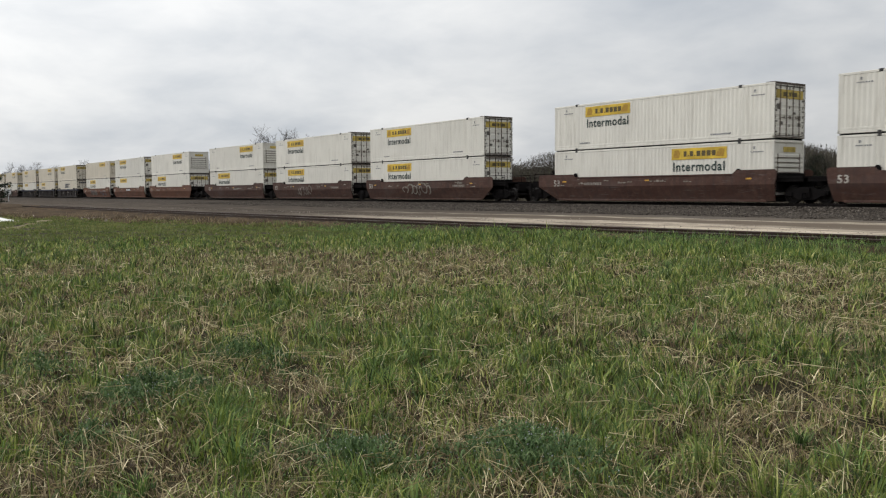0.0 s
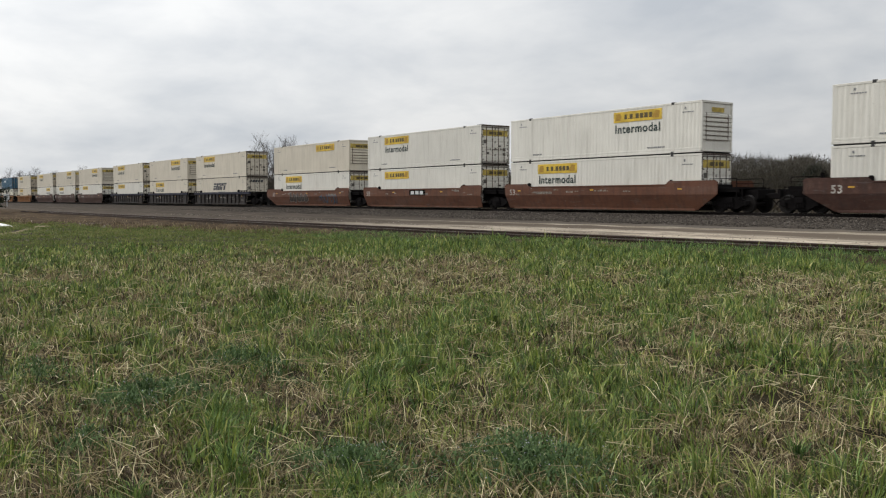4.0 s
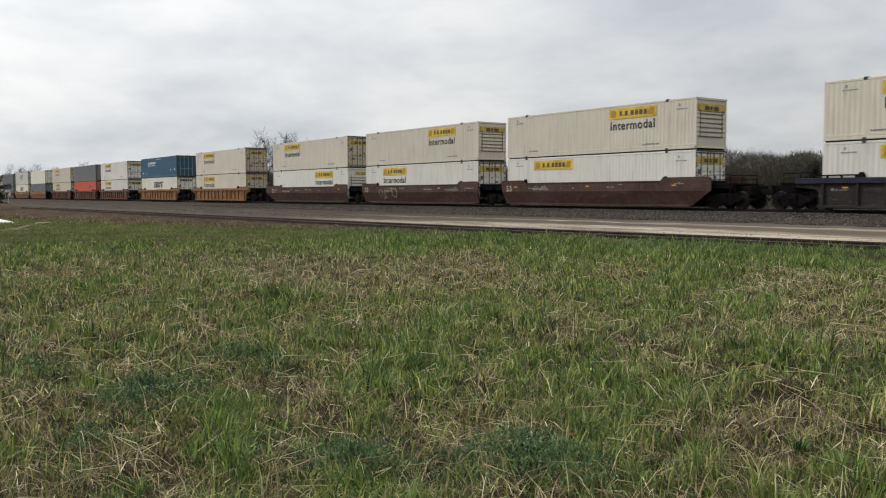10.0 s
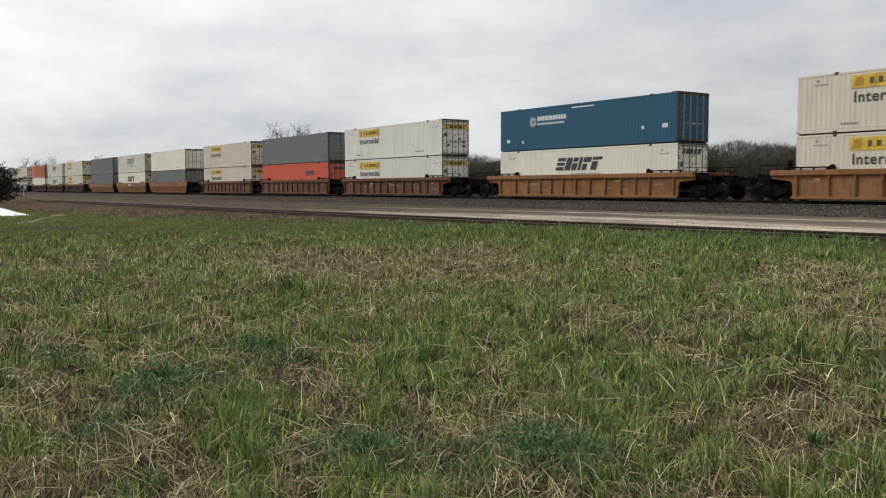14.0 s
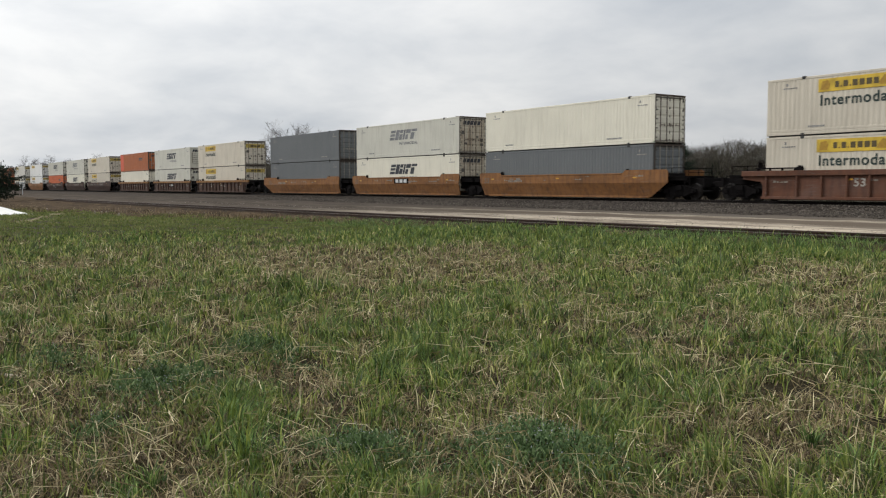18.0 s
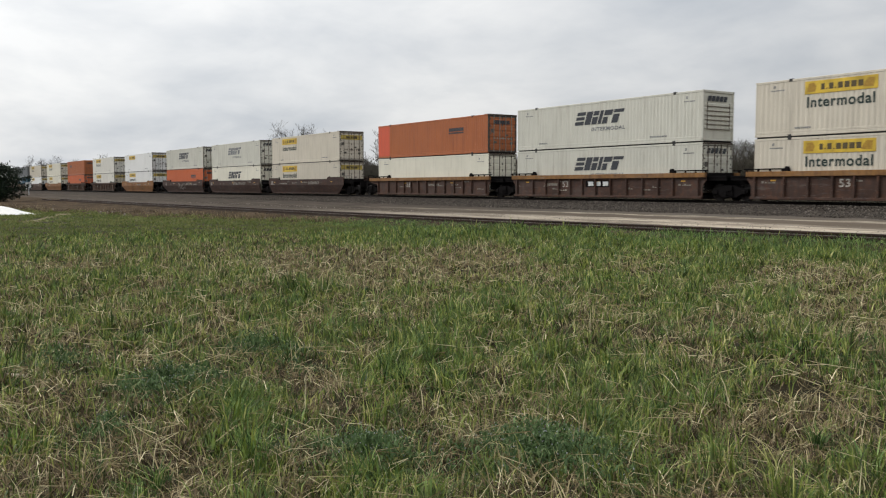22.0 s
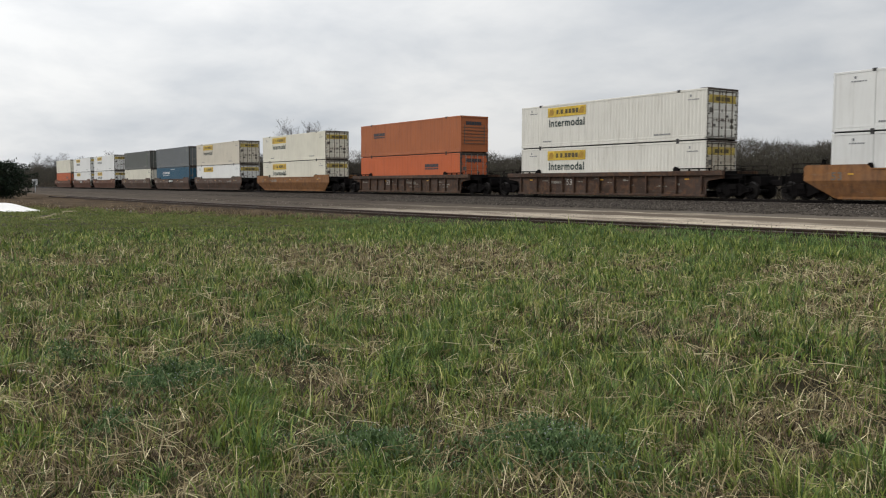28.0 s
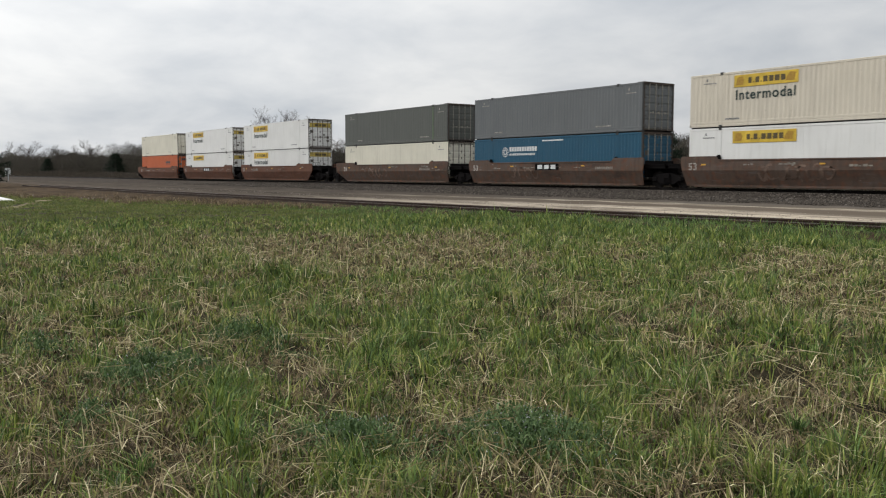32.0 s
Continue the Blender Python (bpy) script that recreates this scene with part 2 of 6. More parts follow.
class Build:
    """Collects faces for one mesh."""

    def __init__(self):
        self.v, self.f = [], []

    def faces(self, vs, fs):
        k = len(self.v)
        self.v += [tuple(p) for p in vs]
        self.f += [tuple(i + k for i in f) for f in fs]
        return self

    def box(self, x0, x1, y0, y1, z0, z1, c=0.0):
        """A box; c chamfers its four long edges, those along the longest side."""
        if c <= 0:
            vs = [(x, y, z) for x in (x0, x1) for y in (y0, y1) for z in (z0, z1)]
            return self.faces(vs, [(0, 1, 3, 2), (4, 6, 7, 5), (0, 4, 5, 1), (2, 3, 7, 6), (0, 2, 6, 4), (1, 5, 7, 3)])
        lo, hi = (x0, y0, z0), (x1, y1, z1)
        a = max(range(3), key=lambda i: hi[i] - lo[i])
        u, w = [i for i in range(3) if i != a]
        ring = [(lo[u] + c, lo[w]), (hi[u] - c, lo[w]), (hi[u], lo[w] + c), (hi[u], hi[w] - c),
                (hi[u] - c, hi[w]), (lo[u] + c, hi[w]), (lo[u], hi[w] - c), (lo[u], lo[w] + c)]
        vs = []
        for end in (lo[a], hi[a]):
            for p, q in ring:
                t = [0, 0, 0]
                t[a], t[u], t[w] = end, p, q
                vs.append(t)
        fs = [(i, (i + 1) % 8, (i + 1) % 8 + 8, i + 8) for i in range(8)]
        return self.faces(vs, fs + [tuple(range(7, -1, -1)), tuple(range(8, 16))])

    def prism(self, outline, y0, y1):
        """A plate cut to an outline in x and z, between y0 and y1."""
        n = len(outline)
        vs = [(x, y, z) for y in (y0, y1) for x, z in outline]
        fs = [(i, (i + 1) % n, (i + 1) % n + n, i + n) for i in range(n)]
        return self.faces(vs, fs + [tuple(range(n - 1, -1, -1)), tuple(range(n, 2 * n))])

    def tube(self, p, q, r0, r1=None, n=6, caps=True):
        r1 = r0 if r1 is None else r1
        p, q = Vector(p), Vector(q)
        d = (q - p).normalized()
        a = d.orthogonal().normalized()
        b = d.cross(a)
        vs = []
        for o, r in ((p, r0), (q, r1)):
            for i in range(n):
                t = 2 * math.pi * i / n
                vs.append(o + r * (math.cos(t) * a + math.sin(t) * b))
        fs = [(i, (i + 1) % n, (i + 1) % n + n, i + n) for i in range(n)]
        if caps:
            fs += [tuple(range(n - 1, -1, -1)), tuple(range(n, 2 * n))]
        return self.faces(vs, fs)

    def mesh(self, name, material, smooth=False):
        me = bpy.data.meshes.new(name)
        me.from_pydata(self.v, [], self.f)
        bm = bmesh.new()
        bm.from_mesh(me)
        bmesh.ops.recalc_face_normals(bm, faces=bm.faces)
        bm.to_mesh(me)
        bm.free()
        me.materials.append(material)
        if smooth:
            me.shade_smooth()
        return me


def part(name, data, parent, m=None, label=""):
    """One mesh object under a thing or a part."""
    ob = new(name, data)
    ob.parent = parent
    if m is not None:
        ob.matrix_basis = m
    if label:
        ob["label"] = label
    if name in ("marking", "lettering", "spray_paint", "carrier_mark", "emblem", "rib") and data.name.split(".")[0] != "rib" or name == "lock_rod":
        ob["kind"] = "stuff"
    return ob


def thing(name, label, category, group="", kind="", m=None):
    ob = new(name)
    ob.empty_display_size = 0.3
    if m is not None:
        ob.matrix_basis = m
    return tagged(ob, label, category, group, kind)


CACHE = {}


def cached(key, make):
    if key not in CACHE:
        CACHE[key] = make()
    return CACHE[key]


def word(text, height, width, material, depth=0.004, shear=0.0):
    """A flat word standing in x and z, its lower left corner at the origin, facing -y."""
    cu = bpy.data.curves.new("word", "FONT")
    cu.body, cu.size, cu.shear, cu.offset, cu.space_character = text, 1.0, shear, 0.024, 1.12
    tmp = bpy.data.objects.new("word", cu)
    scene.collection.objects.link(tmp)
    me = bpy.data.meshes.new_from_object(tmp.evaluated_get(bpy.context.evaluated_depsgraph_get()))
    bpy.data.objects.remove(tmp)
    co = np.empty(len(me.vertices) * 3)
    me.vertices.foreach_get("co", co)
    co = co.reshape(-1, 3)
    lo, hi = co.min(0), co.max(0)
    k = (width / (hi[0] - lo[0]), height / (hi[1] - lo[1]))
    out = np.stack([(co[:, 0] - lo[0]) * k[0], np.full(len(co), -depth), (co[:, 1] - lo[1]) * k[1]], 1)
    me.vertices.foreach_set("co", out.ravel())
    me.materials.clear()
    me.materials.append(material)
    me.update()
    return me


def bars(rows, material, depth=0.003, slant=0.0):
    """Plain bars (x0, x1, z0, z1) that stand for lettering, facing -y."""
    b = Build()
    for x0, x1, z0, z1 in rows:
        s = slant * (z1 - z0)
        b.prism([(x0, z0), (x1, z0), (x1 + s, z1), (x0 + s, z1)], -depth, 0.0)
    return b.mesh("bars", material)

# ---- ground and tracks ----
RAIL, SIDING_RAIL = 0.65, 0.36      # rail tops over the grass
MAIN_Y, SIDING_Y = 40.42, 16.60      # the middle of each track
FACE_Y = 39.10                      # the near side of the containers

n = Nodes("field_soil", 0.95, 0.0, 0.15)
soil = n.ramp(n.noise(0.35, 6.0, 0.6), [(0.3, (0.013, 0.012, 0.006)), (0.5, (0.026, 0.022, 0.011)), (0.7, (0.018, 0.020, 0.007))])
soil = n.mix(n.ramp(n.noise(6.0, 6.0, 0.7), [(0.4, (0, 0, 0)), (0.65, (0.6, 0.6, 0.6))]), soil, (0.065, 0.052, 0.028))
n.bump(n.noise(12.0, 6.0, 0.7), 0.9, 0.03)
M["soil"] = n.color(soil)

n = Nodes("grey_ballast", 0.95, 0.0, 0.05)
st = n.ramp(n.noise(11.0, 6.0, 0.75), [(0.3, (0.024, 0.020, 0.016)), (0.55, (0.063, 0.052, 0.042)), (0.75, (0.115, 0.098, 0.080))])
st = n.mix(n.ramp(n.noise(0.6, 4.0), [(0.45, (0, 0, 0)), (0.7, (0.5, 0.5, 0.5))]), st, (0.05, 0.042, 0.037))
n.bump(n.noise(16.0, 6.0, 0.7), 1.0, 0.05)
M["ballast"] = n.color(st)

n = Nodes("pale_lime_road", 0.97, 0.0, 0.02)
# wheel-worn bands along the road: pale lime by the siding, grey gravel, a thin pale verge
tc = n.add("ShaderNodeTexCoord")
sp = n.add("ShaderNodeSeparateXYZ")
n.link(tc.outputs["Object"], sp.inputs[0])
wob = n.add("ShaderNodeMath")
wob.operation, wob.inputs[1].default_value = "MULTIPLY_ADD", 5.0
n.link(n.noise(0.5, 6.0, 0.65, (0.14, 1.0, 1.0)), wob.inputs[0])
taper = n.add("ShaderNodeMapRange")
taper.inputs["From Min"].default_value, taper.inputs["From Max"].default_value, taper.inputs["To Max"].default_value = -18.0, -48.0, 2.6
n.link(sp.outputs[0], taper.inputs["Value"])
across = n.add("ShaderNodeMath")
n.link(sp.outputs[1], across.inputs[0])
n.link(taper.outputs[0], across.inputs[1])
n.link(across.outputs[0], wob.inputs[2])
band = n.add("ShaderNodeMapRange")
band.inputs["From Min"].default_value, band.inputs["From Max"].default_value = 22.5, 32.5
n.link(wob.outputs[0], band.inputs["Value"])
st = n.ramp(band.outputs[0], [(0.0, (0.22, 0.19, 0.155)), (0.15, (0.45, 0.385, 0.30)), (0.32, (0.49, 0.425, 0.335)), (0.42, (0.115, 0.092, 0.070)), (0.62, (0.115, 0.093, 0.072)), (0.70, (0.46, 0.40, 0.31)), (0.76, (0.42, 0.37, 0.29)), (0.80, (0.10, 0.087, 0.074))])
st = n.mix(n.ramp(n.noise(0.8, 7.0, 0.7, (0.2, 1, 1)), [(0.46, (0, 0, 0)), (0.60, (0.85, 0.85, 0.85))]), st, (0.12, 0.098, 0.076))
west = n.add("ShaderNodeMapRange")
west.inputs["From Min"].default_value, west.inputs["From Max"].default_value = -17.0, -46.0
west.inputs["To Max"].default_value = 0.93
n.link(sp.outputs[0], west.inputs["Value"])
st = n.mix(n.ramp(n.noise(2.4, 7.0, 0.75, (0.35, 1, 1)), [(0.54, (0, 0, 0)), (0.62, (0.75, 0.75, 0.75))]), st, (0.13, 0.105, 0.080))
far = n.ramp(n.noise(1.3, 7.0, 0.7, (0.25, 1, 1)), [(0.38, (0.040, 0.033, 0.027)), (0.58, (0.072, 0.059, 0.048)), (0.72, (0.12, 0.10, 0.082))])
st = n.mix(west.outputs[0], st, far)
n.bump(n.noise(9.0, 6.0), 0.6, 0.03)
M["road"] = n.color(st)

n = Nodes("bare_brown_dirt", 0.97, 0.0, 0.03)
st = n.ramp(n.noise(0.9, 6.0, 0.65), [(0.3, (0.032, 0.023, 0.015)), (0.55, (0.075, 0.053, 0.033)), (0.75, (0.135, 0.098, 0.062))])
st = n.mix(n.ramp(n.noise(7.0, 6.0, 0.7), [(0.5, (0, 0, 0)), (0.7, (0.7, 0.7, 0.7))]), st, (0.05, 0.04, 0.03))
n.bump(n.noise(10.0, 6.0), 0.8, 0.04)
M["dirt"] = n.color(st)
M["railsteel"] = rusty("rusted_rail_steel", (0.040, 0.024, 0.016), rust=(0.06, 0.033, 0.02))
# main rails: oily steel, its colour blackened for the shade under the cars
M["shadesteel"] = plain("oily_shaded_rail_steel", (0.012, 0.009, 0.008), 0.7, 0.0, 6.0, 0.3, 0.15)
M["railtop"] = plain("worn_rail_head", (0.10, 0.085, 0.075), 0.45, 0.6)
M["tie"] = plain("weathered_wooden_tie", (0.055, 0.043, 0.035), 0.9, 0.0, 5.0, 0.4)


def value_noise(x, y, cell, seed):
    """Smooth noise from 0 to 1 on a lattice of that cell."""
    r = np.random.RandomState(seed).rand(64, 64)
    u, w = x / cell, y / cell
    i, j = np.floor(u).astype(int), np.floor(w).astype(int)
    a, b = u - i, w - j
    a, b = a * a * (3 - 2 * a), b * b * (3 - 2 * b)
    g = lambda p, q: r[p % 64, q % 64]
    return (g(i, j) * (1 - a) + g(i + 1, j) * a) * (1 - b) + (g(i, j + 1) * (1 - a) + g(i + 1, j + 1) * a) * b


def sheet(name, xs, ys, height, material, label, category, skirt=0.0):
    """A sheet of ground over the lattice xs, ys with the height function."""
    X, Y = np.meshgrid(np.array(xs, float), np.array(ys, float), indexing="ij")
    Z = height(X, Y)
    v = np.stack([X, Y, Z], -1).reshape(-1, 3)
    ny = len(ys)
    i, j = np.meshgrid(np.arange(len(xs) - 1), np.arange(ny - 1), indexing="ij")
    a = (i * ny + j).ravel()
    f = np.stack([a, a + ny, a + ny + 1, a + 1], 1)
    me = bpy.data.meshes.new(name)
    me.from_pydata(v.tolist(), [], f.tolist())
    me.materials.append(material)
    me.shade_smooth()
    return tagged(new(name, me), label, category, "", "structure")


def near_roll(X, Y):
    k = np.clip((16.0 - np.abs(Y - 2)) / 6.0, 0, 1) * np.clip((60 - np.abs(X + 10)) / 20, 0, 1)
    return k * (0.10 * (value_noise(X, Y, 2.3, 5) - 0.5) + 0.05 * (value_noise(X, Y, 0.8, 6) - 0.5)) - 0.02


steps = lambda a, b, s: list(np.arange(a, b + 1e-6, s))
sheet("ground", [-4000, -2000, -900, -400, -200, -120] + steps(-80, 30, 0.5) + [60, 120, 250, 600, 1500, 4000],
      [-4000, -1500, -500, -150, -60, -30] + steps(-14, 17, 0.5) + [20, 40, 80, 160, 400, 1200, 4000], near_roll, M["soil"],
      "rough field ground of brown soil and thatch under the grass", "ground")


def bed(profile, bend=0.0):
    ys, zs = [p[0] for p in profile], [p[1] for p in profile]
    return lambda X, Y: np.interp(Y - bend * swing(X), ys, zs) + 0.05 * (value_noise(X, Y, 0.9, 8) - 0.5)


def swing(x):
    """The siding is straight in the distance and swings away from the field as it passes."""
    return 0.57 * np.log1p(np.exp((np.minimum(x, 2.0) + 31.0) / 6.0)) + 0.03 * np.clip(x + 35.0, -45.0, 0.0)


bx = steps(-700, -130, 6.0) + steps(-128, 40, 1.0) + steps(46, 300, 8.0)
sheet("ballast_siding", bx, steps(13.2, 22.2, 0.3), bed([(13.0, -0.12), (14.4, -0.12), (14.9, 0.06), (15.4, 0.25), (17.9, 0.27), (19.0, 0.25), (19.6, 0.14), (20.4, 0.08)], 1.0), M["dirt"],
      "dark dirty ballast under the rusty siding track", "ballast")
sheet("service_road", bx, steps(18.4, 30.2, 0.6), bed([(18.4, 0.15), (20.7, 0.25), (25.0, 0.30), (30.2, 0.30)]), M["road"],
      "pale lime gravel road strip between the two tracks", "road")
sheet("ballast_main", bx, steps(28.9, 46.5, 0.55), bed([(28.9, 0.24), (30.0, 0.34), (34.0, 0.36), (37.4, 0.48), (38.3, 0.47), (39.0, 0.40), (41.6, 0.40), (42.3, 0.48), (43.2, 0.48), (46.5, -0.05)]), M["ballast"],
      "grey crushed-stone ballast bed of the main track", "ballast")


def rail_bar(y, top, xs, bend, name, parent, steel):
    """One rail: foot, web and head drawn out along the track, and the worn running surface on it."""
    prof = [(-0.07, -0.17), (0.07, -0.17), (0.07, -0.155), (0.012, -0.13), (0.012, -0.045), (0.036, -0.035), (0.036, -0.004), (0.028, 0),
            (-0.028, 0), (-0.036, -0.004), (-0.036, -0.035), (-0.012, -0.045), (-0.012, -0.13), (-0.07, -0.155)]
    worn = [(-0.024, -0.002), (0.024, -0.002), (0.024, 0.003), (-0.024, 0.003)]
    for nm_, ring, material in ((name, prof, steel), ("rail_head", worn, "railtop")):
        b, k = Build(), len(ring)
        b.faces([(x, y + bend * float(swing(x)) + u, top + w) for x in xs for u, w in ring],
                [(j * k + i, j * k + (i + 1) % k, (j + 1) * k + (i + 1) % k, (j + 1) * k + i) for j in range(len(xs) - 1) for i in range(k)]
                + [tuple(range(k)), tuple(range(len(xs) * k - 1, (len(xs) - 1) * k - 1, -1))])
        part(nm_, b.mesh(nm_, M[material]), parent)


for nm, yy, top, x0, x1, lab in (("railway_track", MAIN_Y, RAIL, -1300, 500, "main railway track of steel rails on wooden ties"),
                                 ("siding_track", SIDING_Y, SIDING_RAIL, -86, 200, "rusty unused siding track half buried in dirt")):
    tr = thing(nm, lab, "railway track", kind="structure")
    for s in (-0.754, 0.754):
        bend = 0.0 if nm == "railway_track" else 1.0
        rail_bar(yy + s, top, [x0, x1] if not bend else [x0] + steps(-80, 10, 2.0) + [x1], bend, "rail", tr, "railsteel" if bend else "shadesteel")
    tie = Build().box(-0.11, 0.11, -1.3, 1.3, -0.16, 0.0, 0.015).mesh("tie", M["tie"])
    rnd = random.Random(4)
    for i in range(260):
        part("tie", tie, tr, pose(15 - i * 0.56, yy + bend * float(swing(15 - i * 0.56)) + rnd.uniform(-0.05, 0.05), top - 0.18 + rnd.uniform(-0.015, 0.008), rnd.uniform(-1, 1), 0, rnd.uniform(-1.5, 1.5)))

# ---- containers ----
CL, CW, CH = 16.154, 2.65, 2.885     # a 53-foot container
POSTS = (2.02, 14.12)


def side_wall(color, flat):
    """One long side: vertical corrugations between the top and bottom rails, in x and z, facing -y."""
    b = Build()
    lo, hi = 0.33, CH - 0.13
    xs, depth, pitch = [], [], (1.2 if flat else 0.262)
    edges = [0.10, POSTS[0] - 0.08, POSTS[0] + 0.08, POSTS[1] - 0.08, POSTS[1] + 0.08, CL - 0.10]
    for a, e in zip(edges[0::2], edges[1::2]):
        k = max(2, round((e - a) / pitch))
        w = (e - a) / k
        for i in range(k):
            x = a + i * w
            if flat:
                xs += [x, x + 0.008, x + 0.016, x + w - 0.001]
                depth += [0.016, 0.024, 0.016, 0.016]
            else:
                xs += [x, x + 0.42 * w, x + 0.52 * w, x + 0.9 * w]
                depth += [0.010, 0.010, 0.027, 0.027]
        xs.append(e)
        depth.append(0.012)
    n = len(xs)
    b.faces([(x, d, z) for z in (lo, hi) for x, d in zip(xs, depth)], [(i, i + 1, i + 1 + n, i + n) for i in range(n - 1)])
    b.box(0.0, CL, 0.0, 0.09, 0.060, 0.205, 0.012)
    b.box(0.02, CL - 0.02, 0.010, 0.07, 0.213, 0.335, 0.010)
    for i in range(40):
        x = 0.45 + i * 0.39
        if abs(x - POSTS[0]) > 0.2 and abs(x - POSTS[1]) > 0.2:
            b.box(x, x + 0.07, -0.003, 0.02, 0.10, 0.19)
    b.box(0.0, CL, 0.002, 0.07, hi, CH - 0.015, 0.012)
    for x in POSTS:
        b.box(x - 0.085, x + 0.085, -0.004, 0.06, 0.208, hi - 0.004, 0.01)
    return b.mesh("side_wall", M[color])


def casting():
    return Build().box(-0.095, 0.095, -0.014, 0.17, 0.0, 0.15, 0.02).mesh("casting", M["seal"])


def roof(color):
    b = Build()
    k = 40
    xs = [0.06 + (CL - 0.12) * i / (2 * k) for i in range(2 * k + 1)]
    zz = [CH - (0.012 if (i // 2) % 2 else 0.03) for i in range(2 * k + 1)]
    n = len(xs)
    b.faces([(x, y, z) for y in (0.05, CW - 0.05) for x, z in zip(xs, zz)], [(i, i + 1, i + 1 + n, i + n) for i in range(n - 1)])
    return b.mesh("roof", M[color])


def floor_frame():
    b = Build().box(0.1, CL - 0.1, 0.095, CW - 0.095, 0.10, 0.18)
    b.box(0.05, CL - 0.05, 0.12, 0.20, -0.012, 0.10).box(0.05, CL - 0.05, CW - 0.20, CW - 0.12, -0.012, 0.10)
    for i in range(20):
        x = 0.4 + i * 0.8
        b.box(x, x + 0.08, 0.20, CW - 0.20, 0.02, 0.10)
    return b.mesh("floor_frame", M["seal"])


def end_frame(color, dark):
    """Corner posts, sill and header of one end, at x = 0, outside towards +x; door ends carry a dark weathered seal along them."""
    b = Build()
    for y in (0.0, CW - 0.11):
        b.box(-0.12, 0.0, y, y + 0.11, 0.17, CH - 0.14, 0.012)
    b.box(-0.12, 0.0, 0.0, CW, 0.085, 0.17, 0.012)
    b.box(-0.12, 0.0, 0.0, CW, CH - 0.14, CH - 0.015, 0.012)
    return b.mesh("end_frame", M["seal" if dark else color])


def end_edging():
    """The dark strip round a door end: along both posts, the header and the sill."""
    b = Build()
    b.box(0.001, 0.012, 0.02, 0.075, 0.10, CH - 0.05).box(0.001, 0.012, CW - 0.075, CW - 0.02, 0.10, CH - 0.05)
    b.box(0.001, 0.012, 0.075, CW - 0.075, CH - 0.10, CH - 0.025).box(0.001, 0.012, 0.075, CW - 0.075, 0.10, 0.15)
    b.box(-0.5, 0.004, 0.0, CW, CH - 0.012, CH + 0.012)
    return b.mesh("end_edging", M["edge"])


def door_leaf(color):
    """One leaf: a sheet folded into level panels."""
    b = Build()
    w, lo, hi = CW / 2 - 0.115, 0.18, CH - 0.15
    zs, ds = [lo], [-0.05]
    for i in range(5):
        z = lo + 0.10 + i * (hi - lo - 0.2) / 5
        e = z + (hi - lo - 0.2) / 5 - 0.10
        zs += [z, z + 0.03, e - 0.03, e]
        ds += [-0.05, -0.028, -0.028, -0.05]
    zs.append(hi)
    ds.append(-0.05)
    k = len(zs)
    b.faces([(d, y, z) for y in (0.0, w) for z, d in zip(zs, ds)], [(i, i + 1, i + 1 + k, i + k) for i in range(k - 1)])
    return b.mesh("door", M[color])


def door_gear(kind):
    """The seal round a leaf, its two lock rods with keepers and handles, and the hinges."""
    w, lo, hi = CW / 2 - 0.115, 0.18, CH - 0.15
    b = Build()
    if kind == "seal":
        b.box(-0.05, -0.03, 0.0, 0.05, lo, hi).box(-0.05, -0.03, w - 0.035, w, lo, hi)
        b.box(-0.05, -0.03, 0.05, w - 0.035, lo, lo + 0.05).box(-0.05, -0.03, 0.05, w - 0.035, hi - 0.05, hi)
        for i in range(5):
            z = lo + 0.2 + i * (hi - lo - 0.4) / 4
            b.box(-0.03, 0.004, 0.0, 0.13, z - 0.035, z + 0.035, 0.006)
        return b.mesh("seal", M["gasket"])
    for y in (0.38, 0.93):
        b.tube((-0.005, y, lo - 0.06), (-0.005, y, hi + 0.06), 0.027, n=6)
        for i in range(4):
            z = lo + 0.10 + i * (hi - lo - 0.2) / 3
            b.box(-0.028, 0.012, y - 0.05, y + 0.05, z - 0.022, z + 0.022, 0.006)
        b.box(0.0, 0.02, y - 0.01, y + 0.40, lo + 0.92, lo + 0.955, 0.004)
        b.box(0.0, 0.02, y + 0.30, y + 0.36, lo + 0.86, lo + 1.02, 0.004)
    return b.mesh("lock_rod", M[kind])


def placards():
    """A dark plate on one leaf and small data plates on the other."""
    b = Build()
    b.box(-0.028, -0.022, 0.22, 0.56, 1.52, 1.80)
    for y, z, h in ((CW - 0.62, 1.00, 0.22), (CW - 0.62, 0.68, 0.2), (CW - 1.05, 1.30, 0.12), (0.5, 0.75, 0.16)):
        b.box(-0.028, -0.022, y, y + 0.26, z, z + h)
    return b.mesh("placard", M["gasket"])


def ribbed_end(color):
    """The closed front end: a panel with deep level ribs."""
    b = Build()
    zs, ds, lo, hi = [], [], 0.17, CH - 0.14
    zs += [lo, lo + 0.5]
    ds += [-0.06, -0.06]
    k = 6
    for i in range(k):
        z = lo + 0.56 + i * 0.25
        zs += [z, z + 0.03, z + 0.16, z + 0.19]
        ds += [-0.06, -0.02, -0.02, -0.06]
    zs.append(hi)
    ds.append(-0.06)
    n = len(zs)
    b.faces([(d, y, z) for y in (0.11, CW - 0.11) for z, d in zip(zs, ds)], [(i, i + 1, i + 1 + n, i + n) for i in range(n - 1)])
    return b.mesh("end_wall", M[color])


